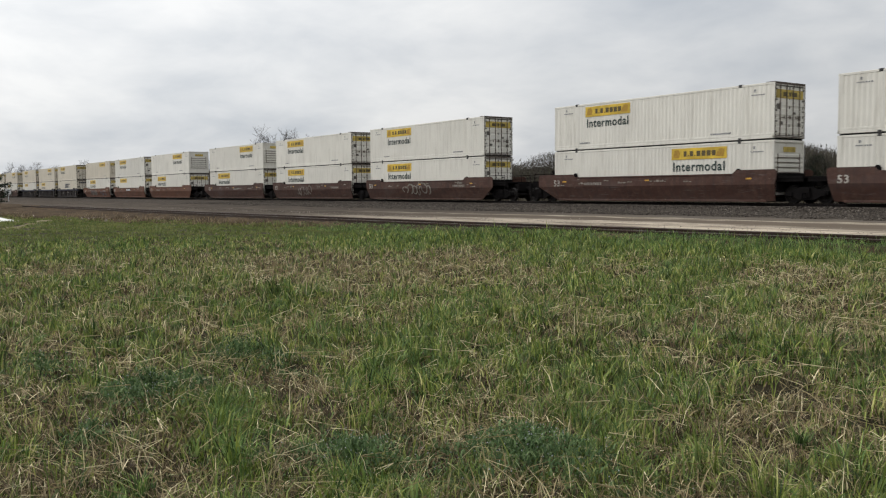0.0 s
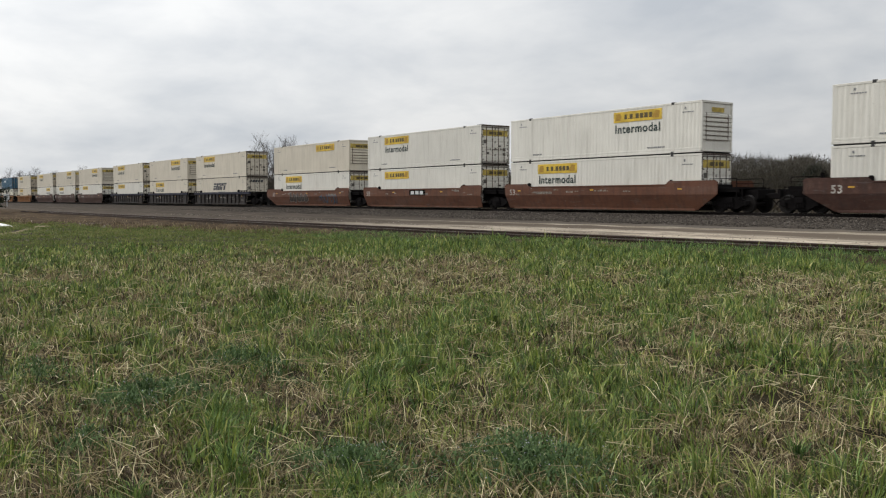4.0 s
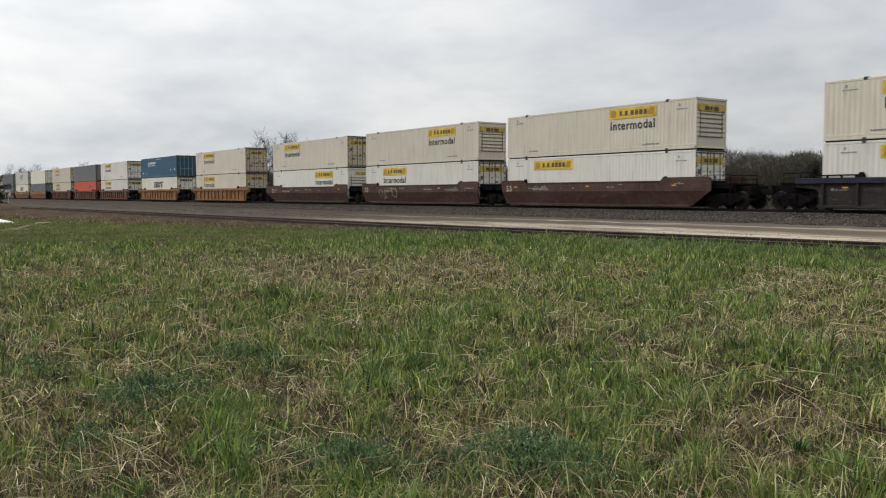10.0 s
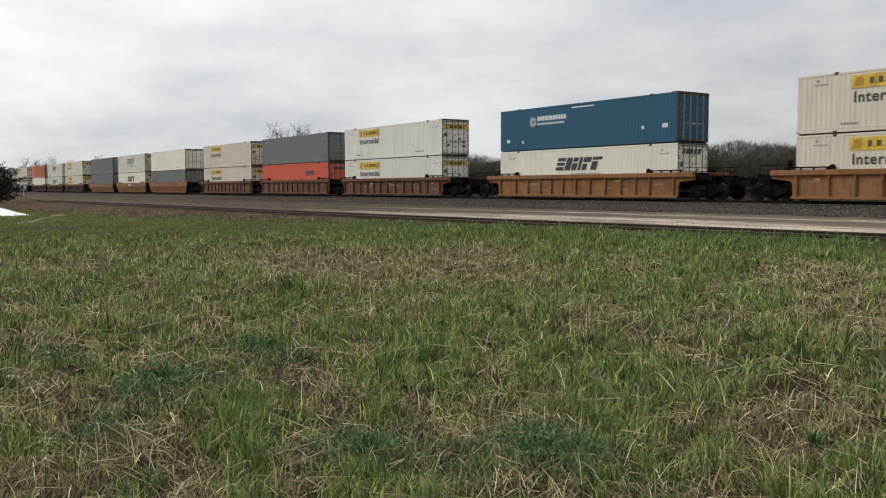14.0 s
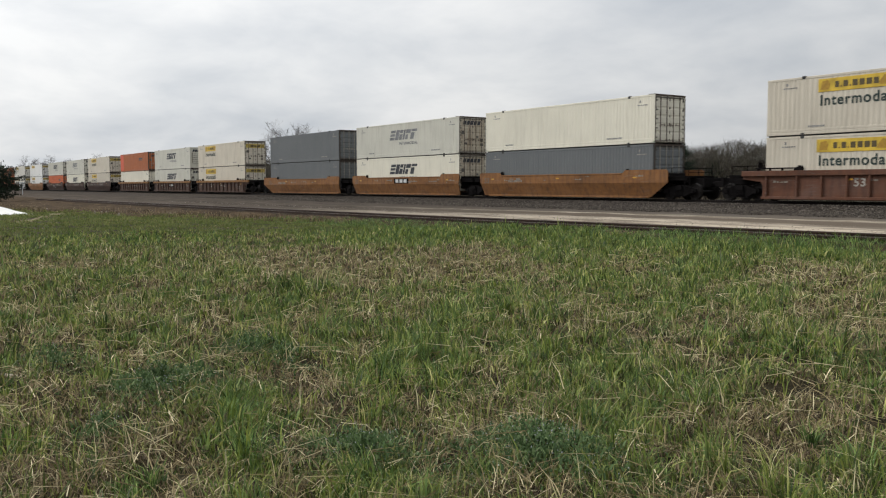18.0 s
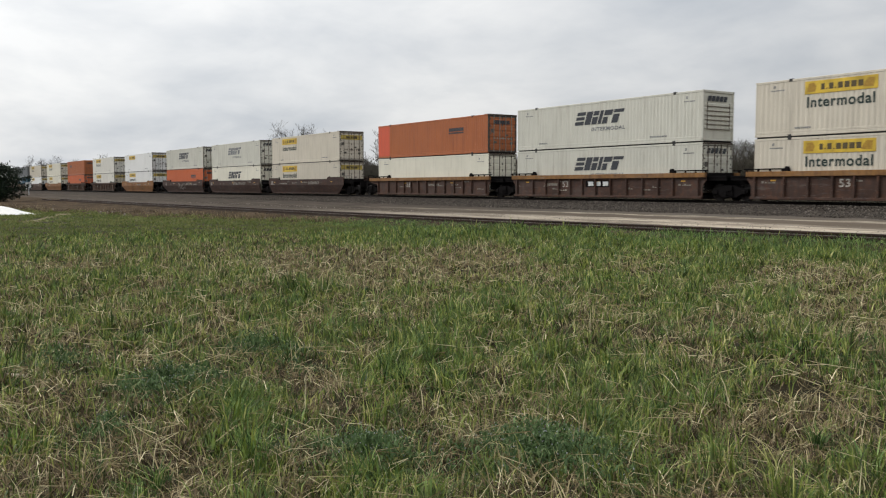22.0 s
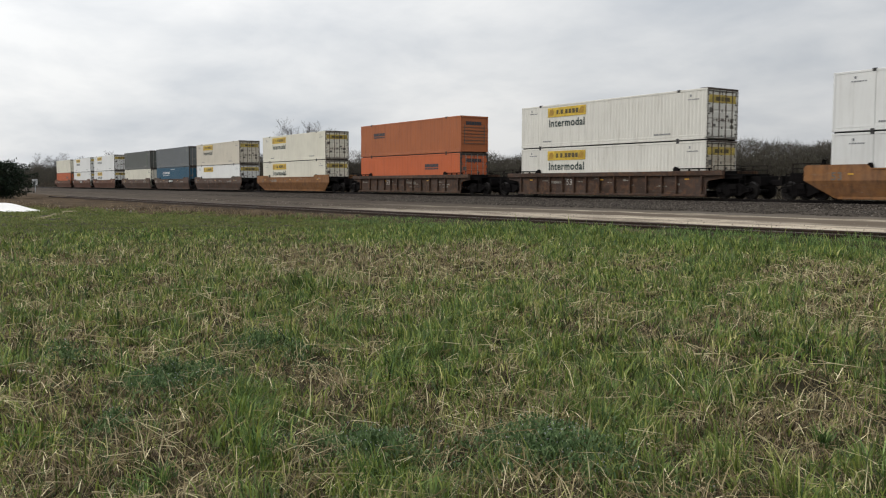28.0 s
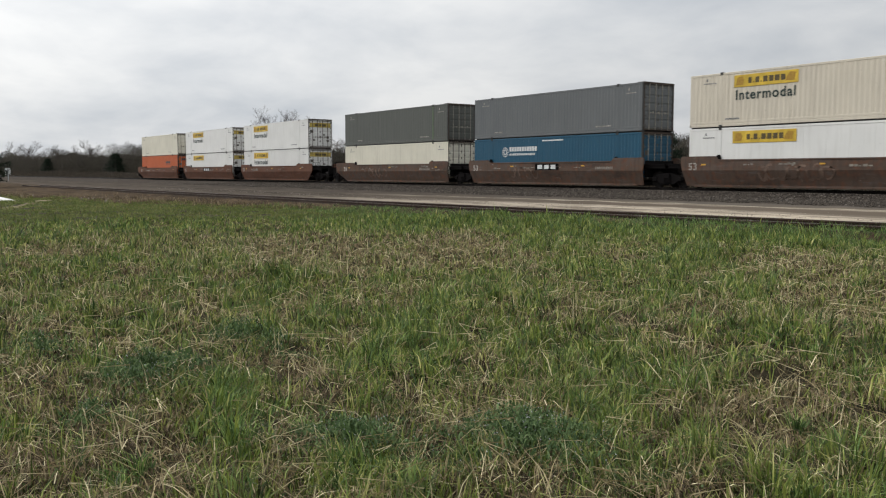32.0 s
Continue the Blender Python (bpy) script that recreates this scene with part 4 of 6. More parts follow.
def well_car(style, color, rear_open, front_open, extra, index):
    """One well of a well car; origin at the container's rear near corner, z from the rail tops."""
    kind = "ribbed-side" if style == "R" else "smooth-sided"
    c = thing("well_car", f"{CAR_TONE[color]} {kind} railway well car{' with spray-painted scrawls' if 'g' in extra else ''}", "well car", "well cars of the train")
    body = {"ochre": "umber", "blue": "soot"}.get(color, color)
    oy = -0.27 if style == "S" else -0.17
    if style == "S":
        me = cached(("sideS", color, rear_open, front_open), lambda: smooth_side(color, rear_open, front_open))
        far = cached(("sideS", color, front_open, rear_open), lambda: smooth_side(color, front_open, rear_open))
        part("side_sill", me, c, pose(0, oy, 0))
        part("side_sill", far, c, pose(CL, CW - oy, 0, 0, 0, 180))
    else:
        me = cached(("sideR", body, rear_open, front_open), lambda: ribbed_side(body, color, rear_open, front_open))
        far = cached(("sideR", body, front_open, rear_open), lambda: ribbed_side(body, color, front_open, rear_open))
        chord = lambda a, e: cached(("chord", color, a, e), lambda: Build().box(-(1.3 if a else 0.35), CL + (1.3 if e else 0.35), -0.05, 0.14, SILL_HI - 0.27, SILL_HI, 0.02).mesh("top_rail", M[color]))
        rib = cached(("rib", body), lambda: Build().box(-0.055, 0.055, -0.03, 0.102, SILL_LO + 0.11, SILL_HI - 0.26, 0.02).mesh("rib", M[body]))
        guide = cached("guide", guide_bar)
        for s, m in ((me, pose(0, oy, 0)), (far, pose(CL, CW - oy, 0, 0, 0, 180))):
            sill = part("side_sill", s, c, m)
            part("top_rail", chord(rear_open, front_open) if s is me else chord(front_open, rear_open), sill)
            for x in (0.15, 1.87, 3.2, 4.5, 5.6, 6.75, 7.95, 9.25, 10.6, 11.9, 13.1, 14.2, 16.0):
                part("rib", rib, sill, pose(x, 0, 0))
            part("guide_bar", guide, sill, pose(0, 0, SILL_HI + 0.001), "dark guide bar")
            part("guide_bar", guide, sill, Matrix.Translation((CL, 0, SILL_HI + 0.001)) @ Matrix.Diagonal((-1, 1, 1, 1)), "dark guide bar")
    part("well_floor", cached("wfloor", lambda: Build().box(0.1, CL - 0.1, 0.15, CW - 0.15, 0.09, 0.30).mesh("well_floor", M["black"])), c)
    for x in (2.02, CL - 2.02) if style == "S" else ():
        part("lock_post", cached("lockpost", lambda: Build().prism([(-0.16, SILL_HI - 0.05), (0.16, SILL_HI - 0.05), (0.13, SILL_HI + 0.16), (0.06, SILL_HI + 0.26), (-0.06, SILL_HI + 0.26), (-0.13, SILL_HI + 0.16)], -0.12, -0.03)
                                       .mesh("lock_post", M["black"])), c, pose(x, 0, 0))
    bogie(c, -BOGIE)
    if front_open:
        bogie(c, CL + BOGIE)
    for end, open_ in ((0, rear_open), (1, front_open)):
        m = pose(0, 0, 0) if end == 0 else pose(CL, CW, 0, 0, 0, 180)
        part("end_deck", cached(("deck", open_), lambda: end_deck(open_)), c, m)
        if open_:
            for y in (0.14, CW - 0.14):
                part("hand_rail", cached("rails", end_rails), c, m @ pose(0, y, 0))
    if rear_open:
        part("brake_wheel", cached("brake", brake_wheel), c, pose(-0.75, 0.7, 1.85))
    # markings
    y = oy - 0.004 if style == "S" else oy + 0.096
    part("marking", cached("m53", lambda: word("53", 0.40, 0.56, M["spray2"]) if color != "tan" else None) if color != "tan" else cached("m53d", lambda: word("53", 0.40, 0.56, M["dkrod"])), c,
         pose(0.2 if style == "S" else 4.8, y + 0.004, 0.99 if style == "S" else 0.75), "stencilled number")
    part("marking", cached("mrow", lambda: bars(letter_bars(0, 0, 1.5, 0.16, 10, 0.3), M["spray"])), c, pose((3.0 if index % 2 else 8.2) if "g" not in extra else 12.6, y, 1.06 if style == "S" else 0.85), "white stencilled bars")
    part("stencils", cached(("stencils", index % 4, style), lambda: stencils(index % 4, style)), c, pose(0, y, 0), "worn white stencils")["kind"] = "stuff"
    if "t" in extra:
        back = part("marking", cached("tback", lambda: Build().box(0, 2.3, -0.003, 0, 0, 0.42).mesh("marking", M["black"])), c, pose(7.0, y, 1.02 if style == "S" else 0.75))
        part("marking", cached("tbars", lambda: bars(letter_bars(0.25, 0.08, 1.95, 0.27, 3, 0.3), M["pale"], 0.003)), back, pose(0, -0.004, 0))
    if "b" in extra:
        part("marking", cached("bbars", lambda: bars(letter_bars(0, 0, 2.5, 0.28, 8, 0.45), M["spray"], 0.003, 0.4)), c, pose(9.7, y, 1.05), "pale slanted bars")
    if "g" in extra:
        x0 = 2.2 + (index * 37 % 40) / 10
        if "u" in extra:
            for k in range(5):
                shape, rim = throw_up(index * 9 + k)
                part("spray_paint", on_fold(rim, 0.36), c, pose(x0 + k * 0.84, y - 0.003, 0.36), "silver sprayed outline")
                part("spray_paint", on_fold(shape, 0.36), c, pose(x0 + k * 0.84, y - 0.001, 0.36), "dark sprayed fill")
        else:
            part("spray_paint", on_fold(scrawl(index, 2.6 + (index % 3) * 0.6, 0.9, "fill" if color in ("brown", "drab") else "spray"), 0.42), c, pose(x0, y, 0.42), "silver spray-painted scrawl")
    if "u" in extra:
        part("spray_paint", on_fold(scrawl(index + 50, 3.0, 0.9, "sprayb"), 0.32), c, pose(10.8, y, 0.32), "blue spray-painted scrawl")
    for x in ((1.2, 8.1, 14.9) if index % 3 else (4.6, 11.5)):
        part("reflector", cached("refl", lambda: Build().box(-0.15, 0.15, -0.006, 0, 0, 0.08).mesh("reflector", M["amber"])), c, pose(x, y, 1.25 if style == "S" else 1.05))
    return c


# ---- the train: car style and paint, joint to the next car (a: shared bogie, c: coupled), extras, upper and lower container ----
TRAIN = [l.split() for l in """
S maroon a - W..d W..d
S maroon c - Wjbld Wjbrr
S maroon a g Wjbld Wjbld
S maroon a g Wjbld Wjbld
S maroon c - Wjbrr Wjbld
S brown a - Wjbrr Wjbld
S brown a t Wjbld Wjnld
S brown c gu Cjnrr Wjbld
R blue a - Cjbld Csw.d
R blue a - Cjbrr Cjbld
R blue c - Cjbld Wjnld
S maroon a - Cjbrr Wjnld
S maroon a g Cjbrr Wjbld
S maroon c - Cjblx Wjbrr
R tan c - Cjblx Cjblx
R tan c - Bch.d Ksw.d
R brown a - Wjbld Wjbld
R brown a - Y..d Rsnrd
R brown c - Cjbld Cjbld
S tan a - K..d Y..d
S tan a t Gsf.x Ksw.x
S tan c - Y..d Y..d
R ochre a - Cjbld Cjbld
R ochre a t Gsw.r Gsw.d
R ochre c - Psnrd K..d
S dark a b Cjbld Cjbld
S dark a b Gsf.d Ksw.d
S dark c bg Gsw.d Osnrd
S tan c - Fjnld Fjbld
R sooty c - Wjbld Wjblx
R sooty c - Psnlr Osnrd
S tan c - Kjbld Kjbld
S drab a g Cjbld Fjnld
S drab a tg Y..d Bch.d
S drab c g E..d K..d
S brown a - Fjbld Fjbld
S brown a t Fjbld Fjnld
S brown c - K..d Osnrd
""".strip().splitlines()]
PITCH, COUPLED = 19.517, 23.632
LEAD = 326.94                                   # the first container's leading end, at 16 s
RUN = [(0, -333.72), (4, -251.75), (8, -168.72), (12, -84.94), (16, -0.57), (20, 84.36), (24, 169.96), (28, 256.36), (32, 343.85)]
MOVING = []                                     # each moving thing and its place at 16 s


def build_train():
    x, before = LEAD - CL, "a"
    for i, (style, color, joint, extra, upper, lower) in enumerate(TRAIN):
        car = well_car(style, color, joint == "c", before == "c", extra, i)
        MOVING.append((car, (x, FACE_Y, RAIL)))
        for spec, z in ((upper, 3.90), (lower, 1.01)):
            color_c, mark = spec[0], spec[1:-1].rstrip(".")
            mark, place = (mark[:2], mark[2:]) if mark else ("", "")
            MOVING.append((container(color_c, mark, place, spec[-1]), (x, FACE_Y, z)))
        before = joint
        x -= PITCH if joint == "a" else COUPLED


build_train()

# ---- grass field ----
rng = np.random.RandomState(11)


def foliage_material(name, stops, rough=0.7, thin=0.3, slow=None, clump_scale=0.0, spec=0.25):
    """Leaf or blade colour: its own tone for each blade, and a slow change over the field."""
    n = Nodes(name, rough, 0.0, spec)
    geo = n.add("ShaderNodeNewGeometry")
    # single blades vary, and so do whole clumps
    fac = geo.outputs["Random Per Island"]
    if clump_scale:
        add = n.add("ShaderNodeMath")
        add.operation, add.inputs[1].default_value = "MULTIPLY_ADD", 0.75
        sub_ = n.add("ShaderNodeMath")
        sub_.operation, sub_.inputs[1].default_value, sub_.inputs[2].default_value = "MULTIPLY_ADD", 2.0, -0.88
        n.link(n.noise(clump_scale, 3.0, 0.6), sub_.inputs[0])
        n.link(fac, add.inputs[0])
        n.link(sub_.outputs[0], add.inputs[2])
        fac = add.outputs[0]
    c = n.ramp(fac, stops)
    if slow:
        c = n.mix(n.ramp(n.noise(slow[0], 3.0), [(0.35, (0, 0, 0)), (0.7, (0.35, 0.35, 0.35))]), c, slow[1])
    n.color(c)
    tr = n.add("ShaderNodeBsdfTranslucent")
    n.link(c, tr.inputs[0])
    mx = n.add("ShaderNodeMixShader", Fac=thin)
    n.link(n.b.outputs[0], mx.inputs[1])
    n.link(tr.outputs[0], mx.inputs[2])
    n.link(mx.outputs[0], n.t.nodes["Material Output"].inputs[0])
    return n.m


M["blade"] = foliage_material("green_grass_blade", [(0.0, (0.018, 0.032, 0.010)), (0.3, (0.058, 0.094, 0.016)), (0.6, (0.170, 0.232, 0.040)), (0.85, (0.345, 0.375, 0.088)), (1.0, (0.62, 0.575, 0.24))],
                              rough=0.5, thin=0.22, slow=(0.7, (0.13, 0.16, 0.05)), clump_scale=4.5, spec=0.32)
M["lush"] = foliage_material("bright_green_grass", [(0.0, (0.028, 0.064, 0.018)), (0.5, (0.102, 0.182, 0.048)), (1.0, (0.30, 0.40, 0.11))], rough=0.5, thin=0.22, clump_scale=5.0, spec=0.32)
M["meadow"] = foliage_material("short_meadow_grass", [(0.0, (0.085, 0.115, 0.03)), (0.5, (0.135, 0.17, 0.042)), (1.0, (0.22, 0.225, 0.075))], clump_scale=0.8)
M["thatch"] = foliage_material("dead_brown_thatch", [(0.0, (0.020, 0.014, 0.009)), (0.45, (0.115, 0.083, 0.046)), (0.8, (0.27, 0.208, 0.118)), (1.0, (0.43, 0.35, 0.215))], thin=0.2, clump_scale=4.0)
M["straw"] = foliage_material("pale_dry_straw", [(0.0, (0.20, 0.15, 0.075)), (0.5, (0.40, 0.325, 0.175)), (1.0, (0.80, 0.71, 0.46))], thin=0.2)
M["weed"] = foliage_material("blue_green_weed_leaf", [(0.0, (0.040, 0.072, 0.026)), (0.6, (0.085, 0.145, 0.052)), (1.0, (0.19, 0.26, 0.11))])
M["bloom"] = plain("tiny_pale_flower", (0.40, 0.41, 0.42), 0.6)


def strips(name, x, y, z, height, width, bend_dir, lean, face, material, label, category, kind="stuff", kink=0.5):
    """Blades, one joined mesh: each one a bent strip of a quad and a tip."""
    k = len(x)
    dx, dy = np.cos(face) * width / 2, np.sin(face) * width / 2
    bx_, by_ = np.cos(bend_dir), np.sin(bend_dir)
    m1, m2 = 0.55 * height, height
    o1, o2 = m1 * np.sin(lean * kink), m2 * np.sin(lean)
    z1, z2 = m1 * np.cos(lean * kink), m2 * np.cos(lean) * 0.97
    v = np.empty((k, 5, 3), np.float32)
    v[:, 0] = np.stack([x - dx, y - dy, z], 1)
    v[:, 1] = np.stack([x + dx, y + dy, z], 1)
    v[:, 2] = np.stack([x + 0.8 * dx + o1 * bx_, y + 0.8 * dy + o1 * by_, z + z1], 1)
    v[:, 3] = np.stack([x - 0.8 * dx + o1 * bx_, y - 0.8 * dy + o1 * by_, z + z1], 1)
    v[:, 4] = np.stack([x + o2 * bx_, y + o2 * by_, z + z2], 1)
    base = (np.arange(k) * 5)[:, None]
    loops = (base + np.array([[0, 1, 2, 3, 3, 2, 4]])).ravel().astype(np.int32)
    starts = ((np.arange(k) * 7)[:, None] + np.array([[0, 4]])).ravel().astype(np.int32)
    me = bpy.data.meshes.new(name)
    me.vertices.add(k * 5)
    me.vertices.foreach_set("co", v.ravel())
    me.loops.add(len(loops))
    me.loops.foreach_set("vertex_index", loops)
    me.polygons.add(k * 2)
    me.polygons.foreach_set("loop_start", starts)
    me.update(calc_edges=True)
    me.materials.append(material)
    return tagged(new(name, me), label, category, "", kind)


def grass_edge(x):
    return np.interp(x, [-120, -90, -60, -53, -46, -42, -37, -34, -28, -18, -10, 0, 40], [5.0, 6.0, 8.0, 10.0, 11.4, 12.8, 14.0, 15.0, 15.9, 17.0, 17.9, 18.2, 18.5])


def off_track(x, y):
    """How far from the middle of the sandy wheel track that leaves the field."""
    return np.where((x < -40) & (x > -50), np.abs(y - np.interp(x, [-49, -40.4, -35.2, -31], [9.3, 6.4, 4.6, 3.1])) * 0.9, 9.0)


def field(count, r0, r1, a0=-86.0, a1=-24.0):
    """Places on the field round the standpoint, thinning out with distance."""
    r = rng.uniform(r0, r1, count)
    a = np.radians(rng.uniform(a0, a1, count))
    x, y = r * np.sin(a), r * np.cos(a)
    keep = (y < grass_edge(x) + 0.9 * (value_noise(x, y, 0.7, 31) - 0.5)) & (off_track(x, y) > 0.45 * value_noise(x, y, 0.8, 33))
    return x[keep], y[keep], r[keep]


# patches of the field: x, y, radius across and along the way from the standpoint, strength
GREEN = [(-5.20, 1.96, 0.33, 0.92, 1.3), (-4.12, 1.64, 0.11, 0.39, 1.6), (-6.11, 4.00, 0.25, 0.80, 1.2), (-6.15, 3.63, 0.21, 0.51, 0.9), (-8.37, 2.26, 0.21, 0.52, 1.1), (-8.88, 3.84, 0.28, 0.67, 1.0),
         (-13.94, 3.61, 0.42, 1.15, 0.8), (-4.94, 0.72, 0.15, 0.30, 0.9), (-7.22, 2.45, 0.22, 0.46, 0.8), (-19.38, 12.19, 1.12, 3.85, 0.8), (-6.03, 6.90, 0.18, 0.43, 1.2), (-6.20, 9.00, 0.24, 0.59, 1.2),
         (-6.95, 5.08, 0.30, 1.25, 0.9), (-8.71, 8.86, 0.43, 1.25, 0.9), (-9.50, 11.97, 0.52, 1.62, 0.9), (-3.87, 4.40, 0.26, 0.45, 1.0), (-3.85, 3.68, 0.18, 0.28, 0.9), (-2.64, 3.51, 0.15, 0.19, 0.8)]
DRY = [(-5.5, 0.98, 0.5, 0.5, 1.0), (-4.52, 0.85, 0.47, 0.45, 2.4), (-6.23, 1.06, 0.28, 0.55, 1.2), (-4.01, 1.37, 0.19, 0.35, 1.3), (-4.50, 2.45, 0.23, 0.33, 1.2), (-5.81, 2.88, 0.22, 0.56, 1.4), (-10.08, 2.73, 0.41, 0.95, 1.1),
       (-9.20, 3.41, 0.38, 1.08, 1.1), (-13.92, 7.29, 1.00, 2.98, 1.3), (-15.35, 6.82, 0.82, 2.40, 0.9), (-8.73, 1.37, 0.22, 0.56, 1.1), (-13.98, 10.33, 0.77, 3.26, 1.5), (-9.36, 9.87, 0.40, 1.19, 0.9),
       (-7.09, 11.53, 0.53, 2.55, 1.6), (-5.27, 6.20, 0.48, 1.08, 1.0), (-3.32, 5.16, 0.39, 0.70, 1.1), (-4.24, 7.64, 0.30, 1.15, 1.0), (-5.71, 7.73, 0.26, 0.72, 1.0), (-2.72, 4.10, 0.22, 0.38, 1.0)]


def spot(x, y, px, py, ra, rb):
    """A soft oval that lies along the line from the standpoint."""
    d = math.hypot(px, py)
    ux, uy = px / d, py / d
    u, w = (x - px) * ux + (y - py) * uy, (x - px) * uy - (y - py) * ux
    return np.exp(-0.9 * ((u / rb) ** 2 + (w / ra) ** 2))


def greenness(x, y):
    wx, wy = x + 0.5 * (value_noise(x, y, 0.45, 26) - 0.5), y + 0.5 * (value_noise(x, y, 0.45, 27) - 0.5)
    g = 0.45 * (value_noise(x, y, 1.6, 21) - 0.5) + 0.6 * (value_noise(x, y, 0.5, 22) - 0.5) + 0.7 * (value_noise(x, y, 0.2, 23) - 0.5)
    for sign_, spots_ in ((0.44, GREEN), (-0.46, DRY)):
        for px, py, ra, rb, s in spots_:
            g = g + sign_ * s * spot(wx, wy, px, py, ra, rb)
    return g + 0.5 * np.clip((y - grass_edge(x) + 4.2) / 2.5, 0, 1) * (0.4 + 0.9 * value_noise(x, y, 1.1, 25)) + 0.05 - 0.05 * np.clip((-x - 9.0) / 8, 0, 1) * np.clip((9.5 - y) / 3, 0, 1) - 0.16 * np.clip((4.9 - np.hypot(x, y)) / 1.3, 0, 1)


def hummock(x, y):
    return 0.11 * np.clip(value_noise(x, y, 0.34, 81) - 0.35, 0, 1) + 0.05 * np.clip(value_noise(x, y, 0.17, 82) - 0.4, 0, 1)


def grow(name, count, r0, r1, choose, height, width, lean, material, label, category, lift=0.0, spread=None, kink=0.5, loose=1.5):
    x, y, r = field(count, r0, r1, *(spread or (-86.0, -24.0)))
    g = greenness(x, y)
    tuft = value_noise(x, y, 0.15, 44) * 0.7 + value_noise(x, y, 0.33, 45) * 0.6
    gaps = np.clip(2.4 * tuft - 0.55, 0.08, 1.0)
    keep = rng.rand(len(x)) < choose(g) * (gaps + (1 - gaps) * np.clip((r - 8) / 8, 0, 0.9))
    x, y, r, g = x[keep], y[keep], r[keep], g[keep]
    k = len(x)
    h = height(g, rng.rand(k), x, y)
    w = width * (0.6 + 0.8 * rng.rand(k)) * (1 + np.maximum(r - 4, 0) / (15.0 if material is M["straw"] else 8.5))
    comb = 12.0 * value_noise(x, y, 0.4, 71) + rng.normal(0, loose, k)
    strips(name, x, y, near_roll(x, y) + hummock(x, y) + np.interp(y - grass_edge(x), [-0.9, 0.2], [0, 0.12]) + lift, h, w, comb, lean(rng.rand(k)), rng.uniform(0, 3.14, k), material, label, category, kink=kink)


sig = lambda g, a, s: 1 / (1 + np.exp(-(g - a) / s))
clump = lambda x, y: 0.22 + 1.9 * value_noise(x, y, 0.26, 41) * (0.35 + value_noise(x, y, 0.11, 42))
tall = lambda g, u, x, y: (0.035 + 0.06 * u + 0.10 * np.clip(g, 0, 1) * u + 0.07 * u ** 4 + 0.05 * np.clip((y - 12.5) / 3, 0, 1)) * clump(x, y)
grow("grass", 400000, 3.2, 27, lambda g: 0.20 + 0.80 * sig(g, -0.06, 0.12), tall, 0.0080, lambda u: 0.15 + 1.15 * u ** 1.3, M["blade"], "patchy green field grass of uneven height", "grass")
grow("grass", 220000, 3.2, 27, lambda g: 0.04 + 0.78 * sig(g, 0.16, 0.10), tall, 0.0078, lambda u: 0.12 + 1.0 * u ** 1.3, M["lush"], "fresh bright green grass tufts in the field", "grass")
grow("dry_grass", 300000, 3.2, 27, lambda g: 0.30 + 0.70 * sig(-g, 0.02, 0.12), lambda g, u, x, y: (0.035 + 0.10 * u) * (0.45 + 0.55 * clump(x, y)), 0.0060, lambda u: 0.6 + 0.95 * u, M["thatch"],
     "matted brown dead grass between the green", "dry grass", 0.006)
grow("grass", 150000, 27, 85, lambda g: 0.3 + 0.7 * sig(g, -0.2, 0.12), lambda g, u, x, y: 0.05 + 0.08 * u, 0.0055, lambda u: 0.5 + 0.95 * u, M["meadow"], "farther green grass of the field", "grass", spread=(-87, -58))
grow("dry_grass", 30000, 27, 85, lambda g: 0.2 + 0.6 * sig(-g, 0.0, 0.15), lambda g, u, x, y: 0.05 + 0.07 * u, 0.0038, lambda u: 0.6 + 0.9 * u, M["thatch"], "farther brown dead grass of the field", "dry grass", spread=(-87, -58))
grow("straw", 24000, 3.2, 24, lambda g: 0.18 + 0.7 * sig(-g, 0.02, 0.12), lambda g, u, x, y: 0.03 + 0.10 * u + 0.16 * u ** 6, 0.0056, lambda u: 1.0 + 0.55 * u, M["straw"],
     "pale dry straw stems lying in the grass", "straw", 0.05, kink=0.85, loose=3.0)
grow("straw", 20000, 3.2, 24, lambda g: 0.18 + 0.62 * sig(-g, 0.02, 0.12), lambda g, u, x, y: (0.05 + 0.12 * u + 0.09 * u ** 6) * (0.4 + 0.6 * clump(x, y)), 0.0054, lambda u: 0.15 + 1.2 * u ** 1.4, M["straw"],
     "pale dry straw stalks standing in the grass", "straw", 0.02, kink=0.7, loose=2.0)
grow("straw", 6000, 8, 20, lambda g: 0.2 + 0.65 * sig(-g, -0.05, 0.13), lambda g, u, x, y: 0.08 + 0.14 * u + 0.1 * u ** 6, 0.0052, lambda u: 0.15 + 1.2 * u ** 1.4, M["straw"],
     "pale dry straw stalks in the middle of the field", "straw", 0.02, kink=0.7, loose=3.0)


